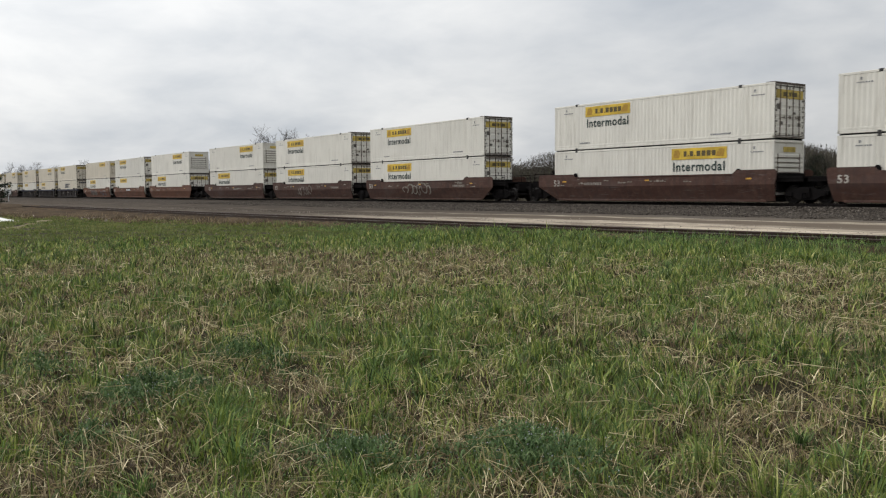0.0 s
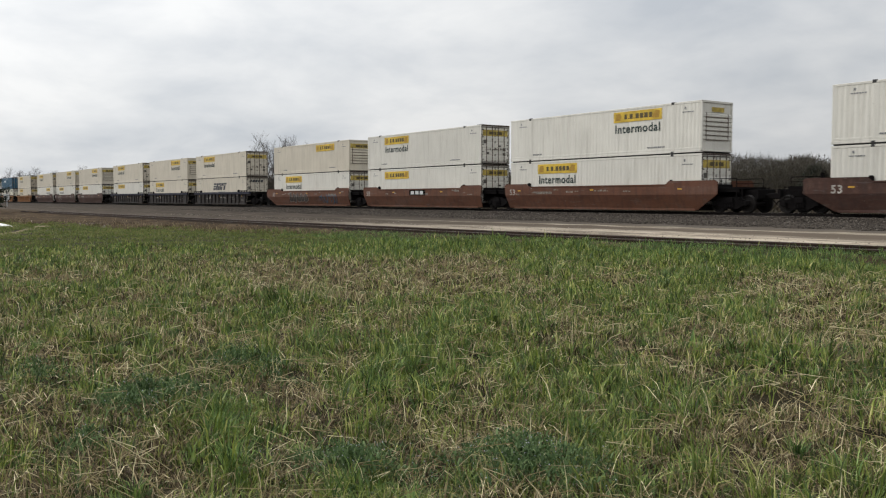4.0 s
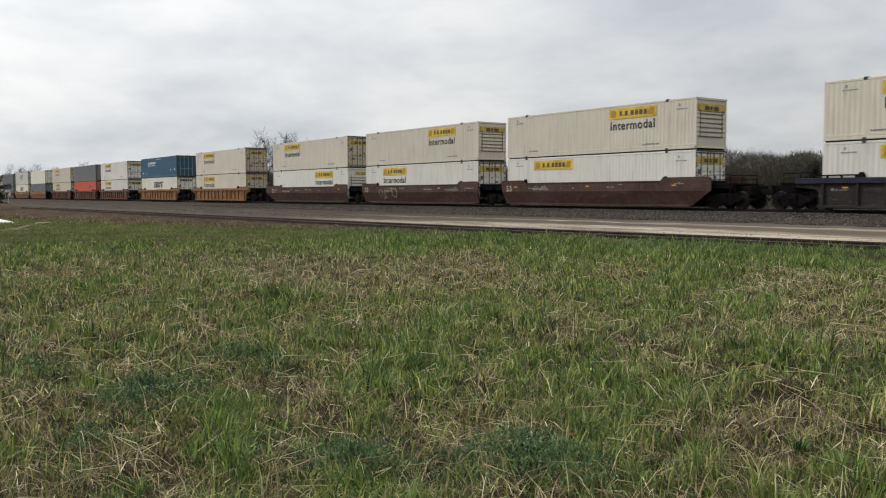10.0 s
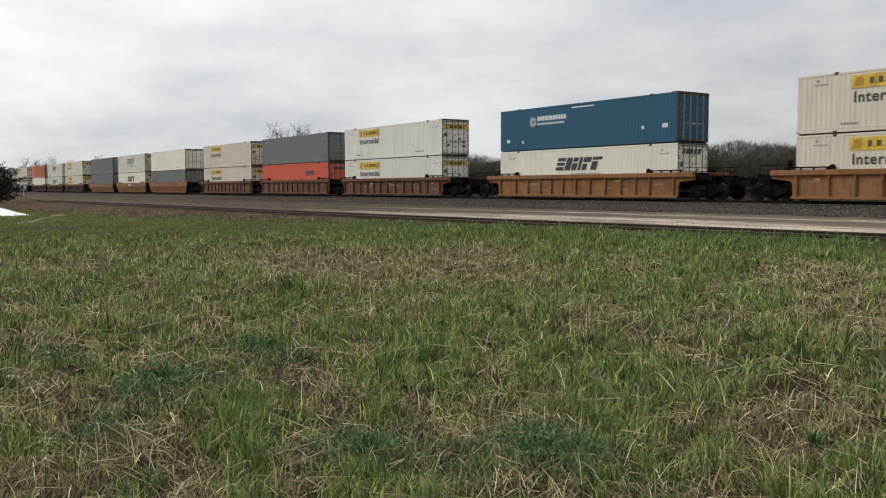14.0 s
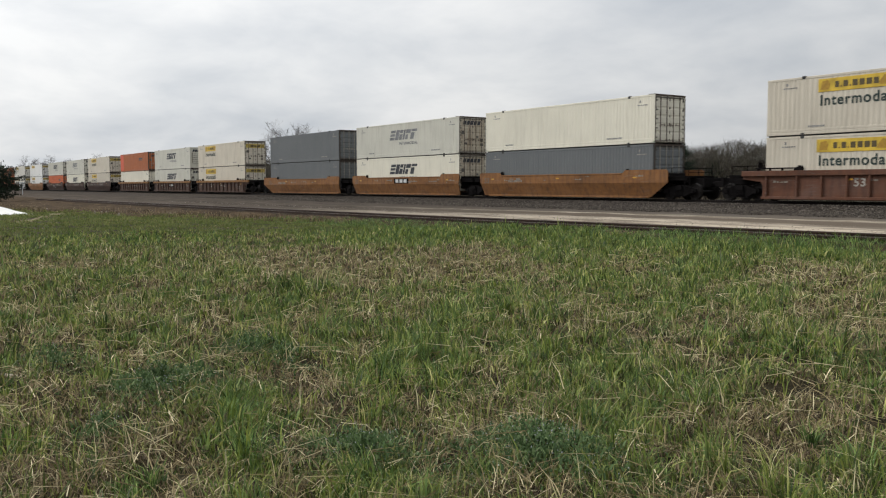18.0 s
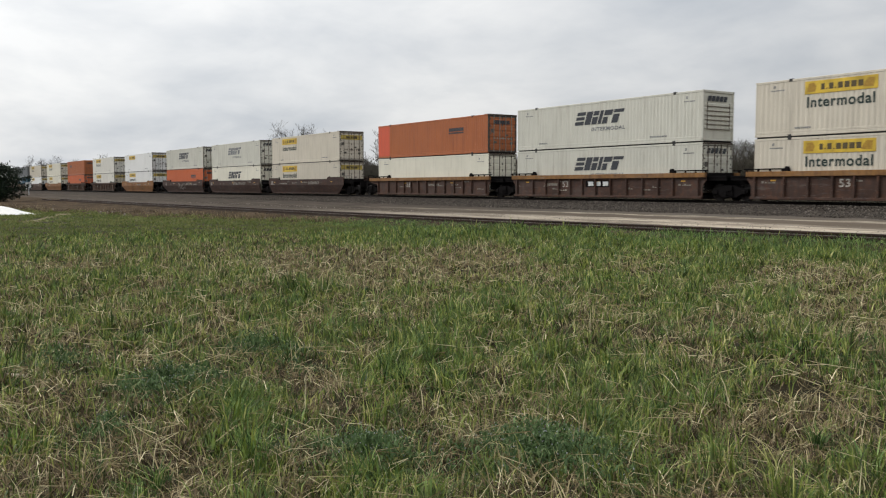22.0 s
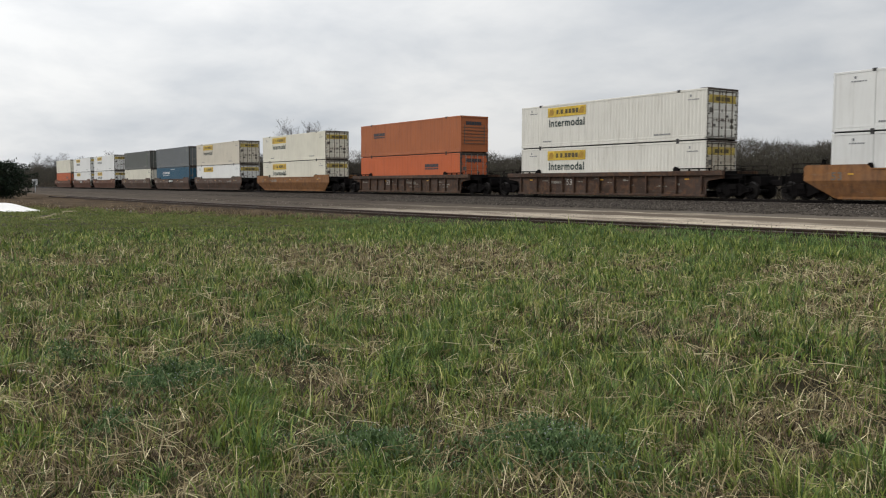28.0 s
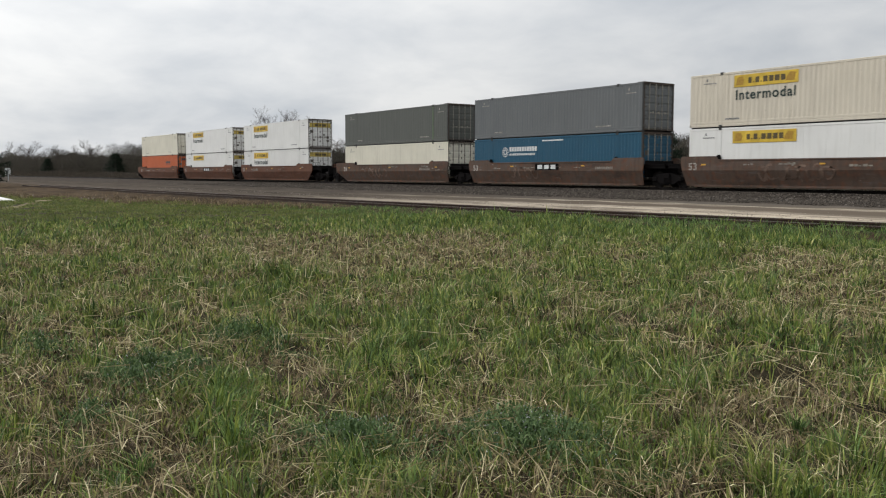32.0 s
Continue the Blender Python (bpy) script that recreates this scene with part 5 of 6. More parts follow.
def broken_stalks(count, r0, r1, seed):
    """Long dead stems, snapped once, one half standing up out of the grass and the other falling over it."""
    r = np.random.RandomState(seed)
    d, a = r.uniform(r0, r1, count), np.radians(r.uniform(-84, -26, count))
    x, y = d * np.sin(a), d * np.cos(a)
    keep = (y < grass_edge(x) - 0.6) & (r.rand(count) < 0.25 + 0.75 * sig(-greenness(x, y), -0.05, 0.15))
    x, y, d = x[keep], y[keep], d[keep]
    k = len(x)
    ln = 0.12 + 0.26 * r.rand(k) ** 1.6
    w = 0.0020 * (1 + np.maximum(d - 4, 0) / 9) * (0.7 + 0.6 * r.rand(k))
    a1, a2 = r.uniform(0, 6.283, k), r.uniform(0, 6.283, k)
    e1, e2 = r.uniform(0.1, 1.2, k), r.uniform(-0.45, 0.35, k)
    p0 = np.stack([x, y, near_roll(x, y) + hummock(x, y) + 0.03 + 0.04 * r.rand(k)], 1)
    p1 = p0 + (ln * 0.5)[:, None] * np.stack([np.cos(a1) * np.cos(e1), np.sin(a1) * np.cos(e1), np.sin(e1)], 1)
    p2 = p1 + ln[:, None] * np.stack([np.cos(a2) * np.cos(e2), np.sin(a2) * np.cos(e2), np.sin(e2)], 1)
    p2[:, 2] = np.maximum(p2[:, 2], 0.03)
    up = np.array([0, 0, 1.0])
    v = np.stack([p0 - up * w[:, None], p0 + up * w[:, None], p1 + up * w[:, None], p1 - up * w[:, None], p2], 1)
    me = bpy.data.meshes.new("straw")
    base = (np.arange(k) * 5)[:, None]
    me.vertices.add(k * 5)
    me.vertices.foreach_set("co", v.astype(np.float32).ravel())
    me.loops.add(k * 7)
    me.loops.foreach_set("vertex_index", (base + np.array([[0, 1, 2, 3, 3, 2, 4]])).ravel().astype(np.int32))
    me.polygons.add(k * 2)
    me.polygons.foreach_set("loop_start", ((np.arange(k) * 7)[:, None] + np.array([[0, 4]])).ravel().astype(np.int32))
    me.update(calc_edges=True)
    me.materials.append(M["straw"])
    tagged(new("straw", me), "long snapped stems of pale straw across the grass", "straw", "", "stuff")


broken_stalks(3600, 3.4, 17, 91)

# the same field round and behind the standpoint
grow("grass", 70000, 0.2, 3.2, lambda g: 0.3 + 0.7 * sig(g, -0.1, 0.13), tall, 0.0100, lambda u: 0.3 + 1.2 * u, M["blade"], "patchy green grass underfoot", "grass", spread=(-180, 180))
grow("dry_grass", 35000, 0.2, 3.2, lambda g: 0.15 + 0.85 * sig(-g, 0.02, 0.12), lambda g, u, x, y: 0.03 + 0.08 * u, 0.0090, lambda u: 0.7 + 0.85 * u, M["thatch"], "matted brown dead grass underfoot", "dry grass", 0.006, spread=(-180, 180))
grow("grass", 110000, 3.2, 32, lambda g: 0.3 + 0.7 * sig(g, -0.1, 0.13), tall, 0.024, lambda u: 0.4 + 1.1 * u, M["blade"], "patchy green grass of the field behind", "grass", spread=(-24, 274))
grow("dry_grass", 60000, 3.2, 32, lambda g: 0.15 + 0.85 * sig(-g, 0.02, 0.12), lambda g, u, x, y: 0.05 + 0.09 * u, 0.020, lambda u: 0.7 + 0.85 * u, M["thatch"], "matted brown dead grass of the field behind", "dry grass", 0.006, spread=(-24, 274))


def tufts(name, places, blades, reach, height, width, lean, material, label, category, seed, kink=0.45):
    """Clumps whose blades start close together and arch outward."""
    r = np.random.RandomState(seed)
    px, py, ps = (np.repeat(np.array(c, float), blades) for c in zip(*places))
    k = len(px)
    a, q = r.uniform(0, 6.283, k), np.abs(r.normal(0, 1, k))
    x, y = px + reach * ps * q * np.cos(a), py + reach * ps * q * np.sin(a)
    strips(name, x, y, near_roll(x, y), height * ps * (0.5 + 0.7 * r.rand(k)), width * (0.7 + 0.6 * r.rand(k)), a + r.normal(0, 0.5, k), lean * (0.3 + r.rand(k)), r.uniform(0, 3.14, k),
           material, label, category, kink=kink)


rt = random.Random(17)
spread_out = lambda count, lo, hi: [(d * math.sin(b_), d * math.cos(b_), rt.uniform(0.55, 1.1)) for d, b_ in ((rt.uniform(lo, hi), radians(rt.uniform(-83, -27))) for _ in range(count)) if d * math.cos(b_) < 16]
tufts("grass_tufts", [(-4.12, 1.64, 1.6), (-4.3, 1.75, 1.5), (-4.5, 1.75, 1.4), (-4.9, 1.9, 1.4), (-5.2, 1.96, 1.5), (-5.5, 2.1, 1.3), (-6.11, 4.0, 1.4), (-7.2, 3.8, 1.2), (-7.6, 4.1, 1.1), (-4.3, 4.3, 1.2), (-5.5, 3.4, 1.1), (-6.2, 4.6, 1.1), (-9.0, 4.4, 1.2)]
      + spread_out(230, 3.8, 18), 70, 0.035, 0.17, 0.0060, 0.8, M["lush"], "taller bright green grass tufts", "grass", 5)
tufts("grass_tufts", spread_out(260, 3.8, 20), 60, 0.05, 0.14, 0.0060, 1.1, M["blade"], "taller olive green grass tufts", "grass", 6)
tufts("straw_tufts", [(-4.75, 5.3, 1.6), (-5.0, 5.5, 1.4), (-4.5, 5.4, 1.4), (-16.4, 12.6, 2.0), (-17.0, 12.9, 2.0), (-16.9, 12.4, 1.8), (-4.6, 7.0, 1.7), (-4.3, 7.2, 1.6), (-5.0, 6.9, 1.6), (-3.6, 6.2, 1.5), (-3.3, 6.0, 1.4), (-10.5, 2.8, 1.3), (-14.3, 5.9, 1.6),
                      (-15.2, 7.7, 1.5), (-14.6, 8.0, 1.4), (-3.3, 5.0, 1.3)] + spread_out(170, 4.0, 20), 34, 0.05, 0.17, 0.0042, 1.35, M["straw"], "arching clumps of pale dry straw", "straw", 7, kink=0.6)
tufts("dry_tufts", [(-13.6, 10.2, 2.2), (-14.2, 10.5, 2.2), (-13.9, 10.0, 2.0), (-7.0, 11.4, 2.4), (-7.3, 11.7, 2.4), (-6.8, 11.6, 2.2), (-5.8, 2.9, 1.5), (-5.9, 2.75, 1.4), (-5.1, 2.85, 1.4), (-2.7, 4.0, 1.4), (-7.6, 11.0, 1.8), (-8.2, 11.1, 1.8)] + spread_out(200, 3.8, 20), 60, 0.06, 0.10, 0.0050, 1.4, M["thatch"], "dead brown grass clumps", "dry grass", 8)

# tall dry growth on the bank and along the siding
k = 16000
x = rng.uniform(-105, -30, k)
y = grass_edge(x) + rng.gamma(1.5, 1.0, k) - 0.6
keep = (value_noise(x, y, 2.2, 51) > 0.42) & (y < 16.6)
x, y = x[keep], y[keep]
k = len(x)
strips("dry_grass", x, y, np.zeros(k), 0.12 + 0.28 * rng.rand(k), np.full(k, 0.02), rng.uniform(0, 6.283, k), 0.2 + 0.8 * rng.rand(k), rng.uniform(0, 3.14, k), M["thatch"],
       "tan dead weeds on the dirt bank beside the siding", "dry grass")
k = 9000
x = rng.uniform(-60, 12, k)
y = swing(x) + np.where(rng.rand(k) < 0.75, rng.uniform(14.3, 15.7, k), rng.uniform(17.6, 18.6, k))
keep = (value_noise(x, y, 0.8, 52) > 0.55) & (x > -34)
x, y = x[keep], y[keep]
k = len(x)
strips("grass", x, y, np.full(k, 0.05), 0.10 + 0.2 * rng.rand(k), np.full(k, 0.012), rng.uniform(0, 6.283, k), 0.1 + 0.8 * rng.rand(k), rng.uniform(0, 3.14, k), M["lush"],
       "green tufts growing into the siding ballast", "grass")


k = 40000
x = rng.uniform(-32, 12, k)
y = swing(x) + rng.uniform(14.2, 15.95, k)
strips("grass", x, y, np.interp(y - swing(x), [14.5, 14.9, 15.3], [0.0, 0.05, 0.18]), (0.075 + 0.16 * rng.rand(k)) * (0.55 + 0.8 * value_noise(x, y, 0.5, 53)) * np.interp(x, [-32, -24, -15], [0.5, 0.8, 1.25]), np.full(k, 0.013), rng.uniform(0, 6.283, k),
       0.2 + 1.1 * rng.rand(k), rng.uniform(0, 3.14, k), M["lush"], "tall fresh grass against the siding rail", "grass")


def weed_patch(cx, cy, rx, ry, count, seed):
    """Low clumps of small dark leaves with specks of pale flowers."""
    r = np.random.RandomState(seed)
    a, q = r.uniform(0, 6.283, count), np.minimum(np.abs(r.normal(0, 0.55, count)), 1.6)
    x, y = cx + rx * q * np.cos(a), cy + ry * q * np.sin(a)
    z = near_roll(x, y) + hummock(x, y) + r.rand(count) * 0.17 * np.clip(1.1 - q, 0.1, 1) * (0.4 + 1.2 * value_noise(x, y, 0.15, seed)) + 0.02
    strips("weed", x, y, z, 0.02 + 0.035 * r.rand(count), 0.007 + 0.008 * r.rand(count), r.uniform(0, 6.283, count), 0.6 + 0.8 * r.rand(count), r.uniform(0, 3.14, count),
           M["weed"], "low dark blue-green weeds in the grass", "weed")
    k = count // 12
    s = slice(0, k)
    strips("weed_flowers", x[s], y[s], z[s] + 0.03, np.full(k, 0.008), np.full(k, 0.007), r.uniform(0, 6.283, k), r.rand(k), r.uniform(0, 3.14, k), M["bloom"], "tiny pale flowers on the low weeds", "flowers")


for wx_, wy_, ra_, rb_, k_, seed_ in ((-6.08, 1.80, 0.34, 0.46, 3600, 1), (-3.97, 2.21, 0.34, 0.42, 1900, 2), (-6.95, 2.82, 0.36, 0.55, 1000, 3), (-3.32, 2.89, 0.40, 0.46, 3400, 6), (-7.21, 1.30, 0.30, 0.36, 600, 5),
                                   (-5.18, 1.18, 0.18, 0.2, 450, 7), (-6.29, 2.85, 0.22, 0.42, 600, 8)):
    weed_patch(wx_, wy_, 0.75 * (ra_ + rb_), 1.4 * ra_, k_, seed_)

# ---- loose stones ----


def stones(name, x, y, z, size, material, label, seed):
    """Small broken stones, eight faces each, as one scatter."""
    r = np.random.RandomState(seed)
    k = len(x)
    d = np.array([[1, 0, 0], [0, 1, 0], [-1, 0, 0], [0, -1, 0], [0, 0, 1], [0, 0, -1]], float)
    q = d[None] * (0.6 + 0.8 * r.rand(k, 6, 1)) * size[:, None, None] + 0.25 * size[:, None, None] * r.randn(k, 6, 3)
    q[:, :, 2] *= 0.75
    v = q + np.stack([x, y, z], 1)[:, None]
    f = np.array([[0, 1, 4], [1, 2, 4], [2, 3, 4], [3, 0, 4], [1, 0, 5], [2, 1, 5], [3, 2, 5], [0, 3, 5]])
    loops = ((np.arange(k) * 6)[:, None, None] + f[None]).ravel().astype(np.int32)
    me = bpy.data.meshes.new(name)
    me.vertices.add(k * 6)
    me.vertices.foreach_set("co", v.astype(np.float32).ravel())
    me.loops.add(len(loops))
    me.loops.foreach_set("vertex_index", loops)
    me.polygons.add(k * 8)
    me.polygons.foreach_set("loop_start", np.arange(0, k * 24, 3).astype(np.int32))
    me.update(calc_edges=True)
    me.materials.append(material)
    return tagged(new(name, me), label, "gravel", "", "stuff")


def stone_material(name, stops):
    n = Nodes(name, 0.9, 0.0, 0.2)
    geo = n.add("ShaderNodeNewGeometry")
    n.bump(n.noise(30.0, 3.0), 0.4, 0.01)
    return n.color(n.ramp(geo.outputs["Random Per Island"], stops))


M["stone"] = stone_material("grey_ballast_stone", [(0.0, (0.034, 0.029, 0.024)), (0.5, (0.060, 0.050, 0.041)), (0.94, (0.098, 0.084, 0.070)), (1.0, (0.17, 0.15, 0.13))])
M["pale_stone"] = stone_material("pale_rubble_stone", [(0.0, (0.12, 0.10, 0.085)), (0.6, (0.24, 0.21, 0.175)), (1.0, (0.40, 0.365, 0.32))])
k = 30000
x = -90 + 110 * rng.rand(k) ** 0.7
y = rng.uniform(29.5, 38.8, k)
stones("ballast_stones", x, y, np.interp(y, [28.9, 30.0, 34.0, 37.4, 43.2], [0.24, 0.34, 0.36, 0.50, 0.50]) + 0.01, 0.03 + 0.03 * rng.rand(k), M["stone"], "grey crushed ballast stones beside the main track", 1)
k = 9000
x = -60 + 75 * rng.rand(k) ** 0.8
y = rng.uniform(15.3, 19.2, k)
stones("siding_stones", x, y + swing(x), np.interp(y, [14.9, 15.4, 17.9, 19.2], [0.06, 0.25, 0.27, 0.24]) + 0.01, 0.015 + 0.02 * rng.rand(k), M["stone"], "dirty stones round the siding rails", 2)
k = 5000
x = -70 + 85 * rng.rand(k)
y = rng.uniform(20.9, 30.0, k)
stones("road_stones", x, y, np.full(k, 0.275), 0.010 + 0.018 * rng.rand(k) ** 2, M["pale_stone"], "pale loose gravel on the service road", 3)
k = 260
x = rng.uniform(-62, -24, k)
y = np.minimum(grass_edge(x) + rng.uniform(-0.1, 2.0, k), 16.8)
stones("rubble", x, y, np.full(k, 0.03), 0.04 + 0.12 * rng.rand(k) ** 3, M["pale_stone"], "scattered pale rubble on the dirt bank", 4)


def bank(X, Y):
    e = grass_edge(X) + 1.2 * (value_noise(X, Y, 1.7, 61) - 0.5)
    return np.where(Y > e, 0.03 + 0.08 * (value_noise(X, Y, 1.1, 62)) + 0.10 * np.clip((Y - e) / 3, 0, 1), -0.12)


sheet("dirt_bank", steps(-140, -14, 0.8), steps(3.0, 16.6, 0.4), bank, M["dirt"], "bare brown dirt strip between the grass and the siding", "dirt")

M["sand"] = plain("pale_tan_sand", (0.20, 0.165, 0.10), 0.95, 0.0, 1.5, 0.3, 0.1)
sheet("sand_track", steps(-50, -30, 0.4), steps(2.0, 11.0, 0.2), lambda X, Y: np.where(off_track(X, Y) + 0.5 * (value_noise(X, Y, 1.0, 64) - 0.5) < 0.20, 0.03, -0.12), M["sand"],
      "pale sandy wheel track at the edge of the grass", "dirt track")
strips("straw_stalk", np.array([-18.6, -18.62]), np.array([2.84, 2.86]), np.zeros(2), np.array([0.50, 0.26]), np.full(2, 0.016), np.array([0.3, 2.0]), np.array([0.12, 0.5]), np.array([0.2, 0.6]), M["straw"],
       "single pale dry stalk standing out of the grass", "straw")

# ---- trees ----
n = Nodes("bare_bark", 0.9, 0.0, 0.15)
n.bump(n.noise(14.0, 5.0, 0.6, (1, 1, 0.3)), 0.6, 0.02)
M["bark"] = n.color(n.ramp(n.noise(3.0, 5.0), [(0.3, (0.04, 0.034, 0.029)), (0.7, (0.09, 0.08, 0.07))]))
M["twig"] = foliage_material("bare_twigs", [(0.0, (0.040, 0.034, 0.029)), (0.6, (0.070, 0.060, 0.052)), (1.0, (0.105, 0.092, 0.078))], thin=0.0)
M["needle"] = foliage_material("dark_cedar_leaf", [(0.0, (0.006, 0.012, 0.007)), (0.6, (0.012, 0.024, 0.012)), (1.0, (0.024, 0.038, 0.018))], thin=0.1)
M["bud"] = foliage_material("grey_brown_brush", [(0.0, (0.044, 0.037, 0.030)), (0.55, (0.066, 0.056, 0.043)), (0.85, (0.076, 0.068, 0.046)), (1.0, (0.092, 0.088, 0.050))], thin=0.0)


M["dead"] = foliage_material("dead_brown_undergrowth", [(0.0, (0.03, 0.024, 0.018)), (0.6, (0.06, 0.048, 0.035)), (1.0, (0.11, 0.085, 0.055))], thin=0.0)


def bare_tree(seed, height, stems=1, depth=4, fine_=0.008):
    """A leafless tree: tapered trunk and limbs, and a crown of fine twigs."""
    r = random.Random(seed)
    wood, twigs = Build(), Build()

    def limb(p, d, length, radius, level):
        segs = 4 if level < 2 else 3
        q = p
        for s in range(segs):
            d = (d + Vector((r.gauss(0, 0.13), r.gauss(0, 0.13), r.gauss(0.05, 0.08)))).normalized()
            e = q + d * (length / segs)
            ra, rb = radius * (1 - 0.7 * s / segs), radius * (1 - 0.7 * (s + 1) / segs)
            (wood if level < 2 else twigs).tube(q, e, max(ra, fine_), max(rb, 0.8 * fine_), n=6 if level == 0 else 4 if level == 1 else 3, caps=False)
            if level < depth:
                for _ in range((1, 2, 2, 2)[level] if s or level else 0):
                    axis = Vector((r.gauss(0, 1), r.gauss(0, 1), r.gauss(0, 0.5))).normalized()
                    out = (d * r.uniform(0.45, 0.9) + axis * 0.75 + Vector((0, 0, 0.2))).normalized()
                    limb(e, out, length * r.uniform(0.42, 0.68), rb * 0.72, level + 1)
            q = e
        if level < depth:
            limb(q, d, length * 0.55, radius * 0.32, level + 1)

    for s in range(stems):
        a = r.uniform(0, 6.28)
        d = Vector((0.35 * math.cos(a), 0.35 * math.sin(a), 1)) if stems > 1 else Vector((0, 0, 1))
        limb(Vector((0.25 * math.cos(a), 0.25 * math.sin(a), -0.1)) if stems > 1 else Vector((0, 0, -0.1)), d.normalized(), height * (0.52 if stems == 1 else 0.42), height * (0.021 if stems == 1 else 0.010), 0)
    t = thing("bare_tree", "leafless grey-brown tree with a crown of fine twigs" if stems == 1 else "leafless grey-brown thicket shrub with many stems", "tree", "bare trees behind the tracks")
    part("trunk", wood.mesh("trunk", M["bark"]), t)
    part("crown", twigs.mesh("crown", M["twig"]), t)
    return t


def evergreen(seed, height, width, round_, label):
    """A dark cedar: a trunk in a ragged crown of many small leaf sprays."""
    r = random.Random(seed)
    t = thing("cedar", label, "tree")
    b = Build().tube((0, 0, -0.1), (0, 0, height * 0.9), height * 0.02, 0.02, n=7)
    twigs = Build()
    tips = []
    for i in range(int(90 + height * 16)):
        z = height * (0.06 + 0.88 * r.random())
        k = z / height
        reach = width / 2 * ((1 - k) ** 0.65 if not round_ else math.sqrt(max(0.02, 1 - (2 * k - 0.85) ** 2 / 1.4))) * r.uniform(0.55, 1.12)
        a = r.uniform(0, 6.28)
        tip = Vector((reach * math.cos(a), reach * math.sin(a), z + 0.15 * reach))
        twigs.tube((0, 0, z), tip, 0.03, 0.008, n=3, caps=False)
        tips.append((Vector((0, 0, z)), tip))
    part("trunk", b.mesh("trunk", M["bark"]), t)
    part("branches", twigs.mesh("branches", M["bark"]), t)["kind"] = "stuff"
    leaves = Build()
    for p, q in tips:
        for _ in range(64):
            c = p.lerp(q, r.uniform(0.25, 1.05)) + Vector((r.gauss(0, 0.16), r.gauss(0, 0.16), r.gauss(0, 0.14)))
            d = Vector((r.gauss(0, 1), r.gauss(0, 1), r.gauss(0.5, 0.8))).normalized() * r.uniform(0.12, 0.28)
            o = d.orthogonal().normalized() * r.uniform(0.04, 0.09)
            leaves.faces([c - o, c + o, c + d], [(0, 1, 2)])
    me = bpy.data.meshes.new("crown")
    me.from_pydata(leaves.v, [], leaves.f)
    me.materials.append(M["needle"])
    part("crown", me, t)
    return t


def at_bearing(deg, y):
    """The place on the line of that bearing from the standpoint, y metres across."""
    return math.tan(radians(deg)) * y, y


rt = random.Random(9)
kinds = [bare_tree(3, 12.0, 1, 4, 0.011), bare_tree(7, 10.0, 1, 4, 0.011), bare_tree(12, 8.5, 1, 4, 0.010), bare_tree(21, 5.5, 4, 3), bare_tree(25, 6.5, 5, 3), bare_tree(31, 4.5, 5, 3)]
spots = []
for i in range(80):
    x = rt.uniform(-520, -20)
    y = 58 + 34 * min(1, max(0, (x + 330) / 280)) + rt.uniform(0, 26)
    spots.append((x, y, rt.choice((2, 3, 3, 4, 4, 5)), rt.uniform(0.75, 1.15) * (0.55 if x > -120 else 1.0)))
for i in range(16):
    x = rt.uniform(-560, -180)
    spots.append((x, 64 + rt.uniform(0, 30), 2, rt.uniform(0.8, 1.3)))
first = set()
for x, y, k, s in spots + [(*at_bearing(-66.2, 74), 0, 1.16), (*at_bearing(-65.5, 78), 1, 1.32), (*at_bearing(-64.7, 80), 1, 1.08), (*at_bearing(-60.0, 85), 1, 0.92),
                           (*at_bearing(-78.3, 66), 1, 0.8), (*at_bearing(-77.5, 68), 0, 0.72), (*at_bearing(-76.7, 67), 1, 0.85), (*at_bearing(-76.0, 66), 2, 0.95), (*at_bearing(-80.9, 66), 0, 1.0), (*at_bearing(-79.9, 66), 1, 1.0)]:
    m = Matrix.Translation((x, y, 0)) @ Euler((0, 0, rt.uniform(0, 6.28))).to_matrix().to_4x4() @ Matrix.Diagonal((s, s, s, 1))
    if k in first:
        copy_thing(kinds[k], m)
    else:
        first.add(k)
        kinds[k].matrix_basis = m
for k in range(6):
    if k not in first:
        kinds[k].matrix_basis = pose(-300 - 9 * k, 70, 0)

cedar = evergreen(5, 7.8, 8.0, False, "dark green cedar tree among bare brush")
cedar.matrix_basis = pose(*at_bearing(-40.7, 84), 0)
for deg, y, s in ((-38.2, 95, 0.62), (-52.5, 92, 0.55), (-31.5, 96, 0.7), (-60.2, 86, 0.5), (-75.2, 66, 0.9), (-79.0, 60, 0.8), (-71.5, 70, 0.7)):
    copy_thing(cedar, Matrix.Translation((*at_bearing(deg, y), 0)) @ Matrix.Diagonal((s * 1.1, s * 1.1, s, 1)))
bush = evergreen(8, 3.3, 6.6, True, "broad dark evergreen bush beside the dirt bank")
bush.matrix_basis = pose(-86.0, 10.2, 0)


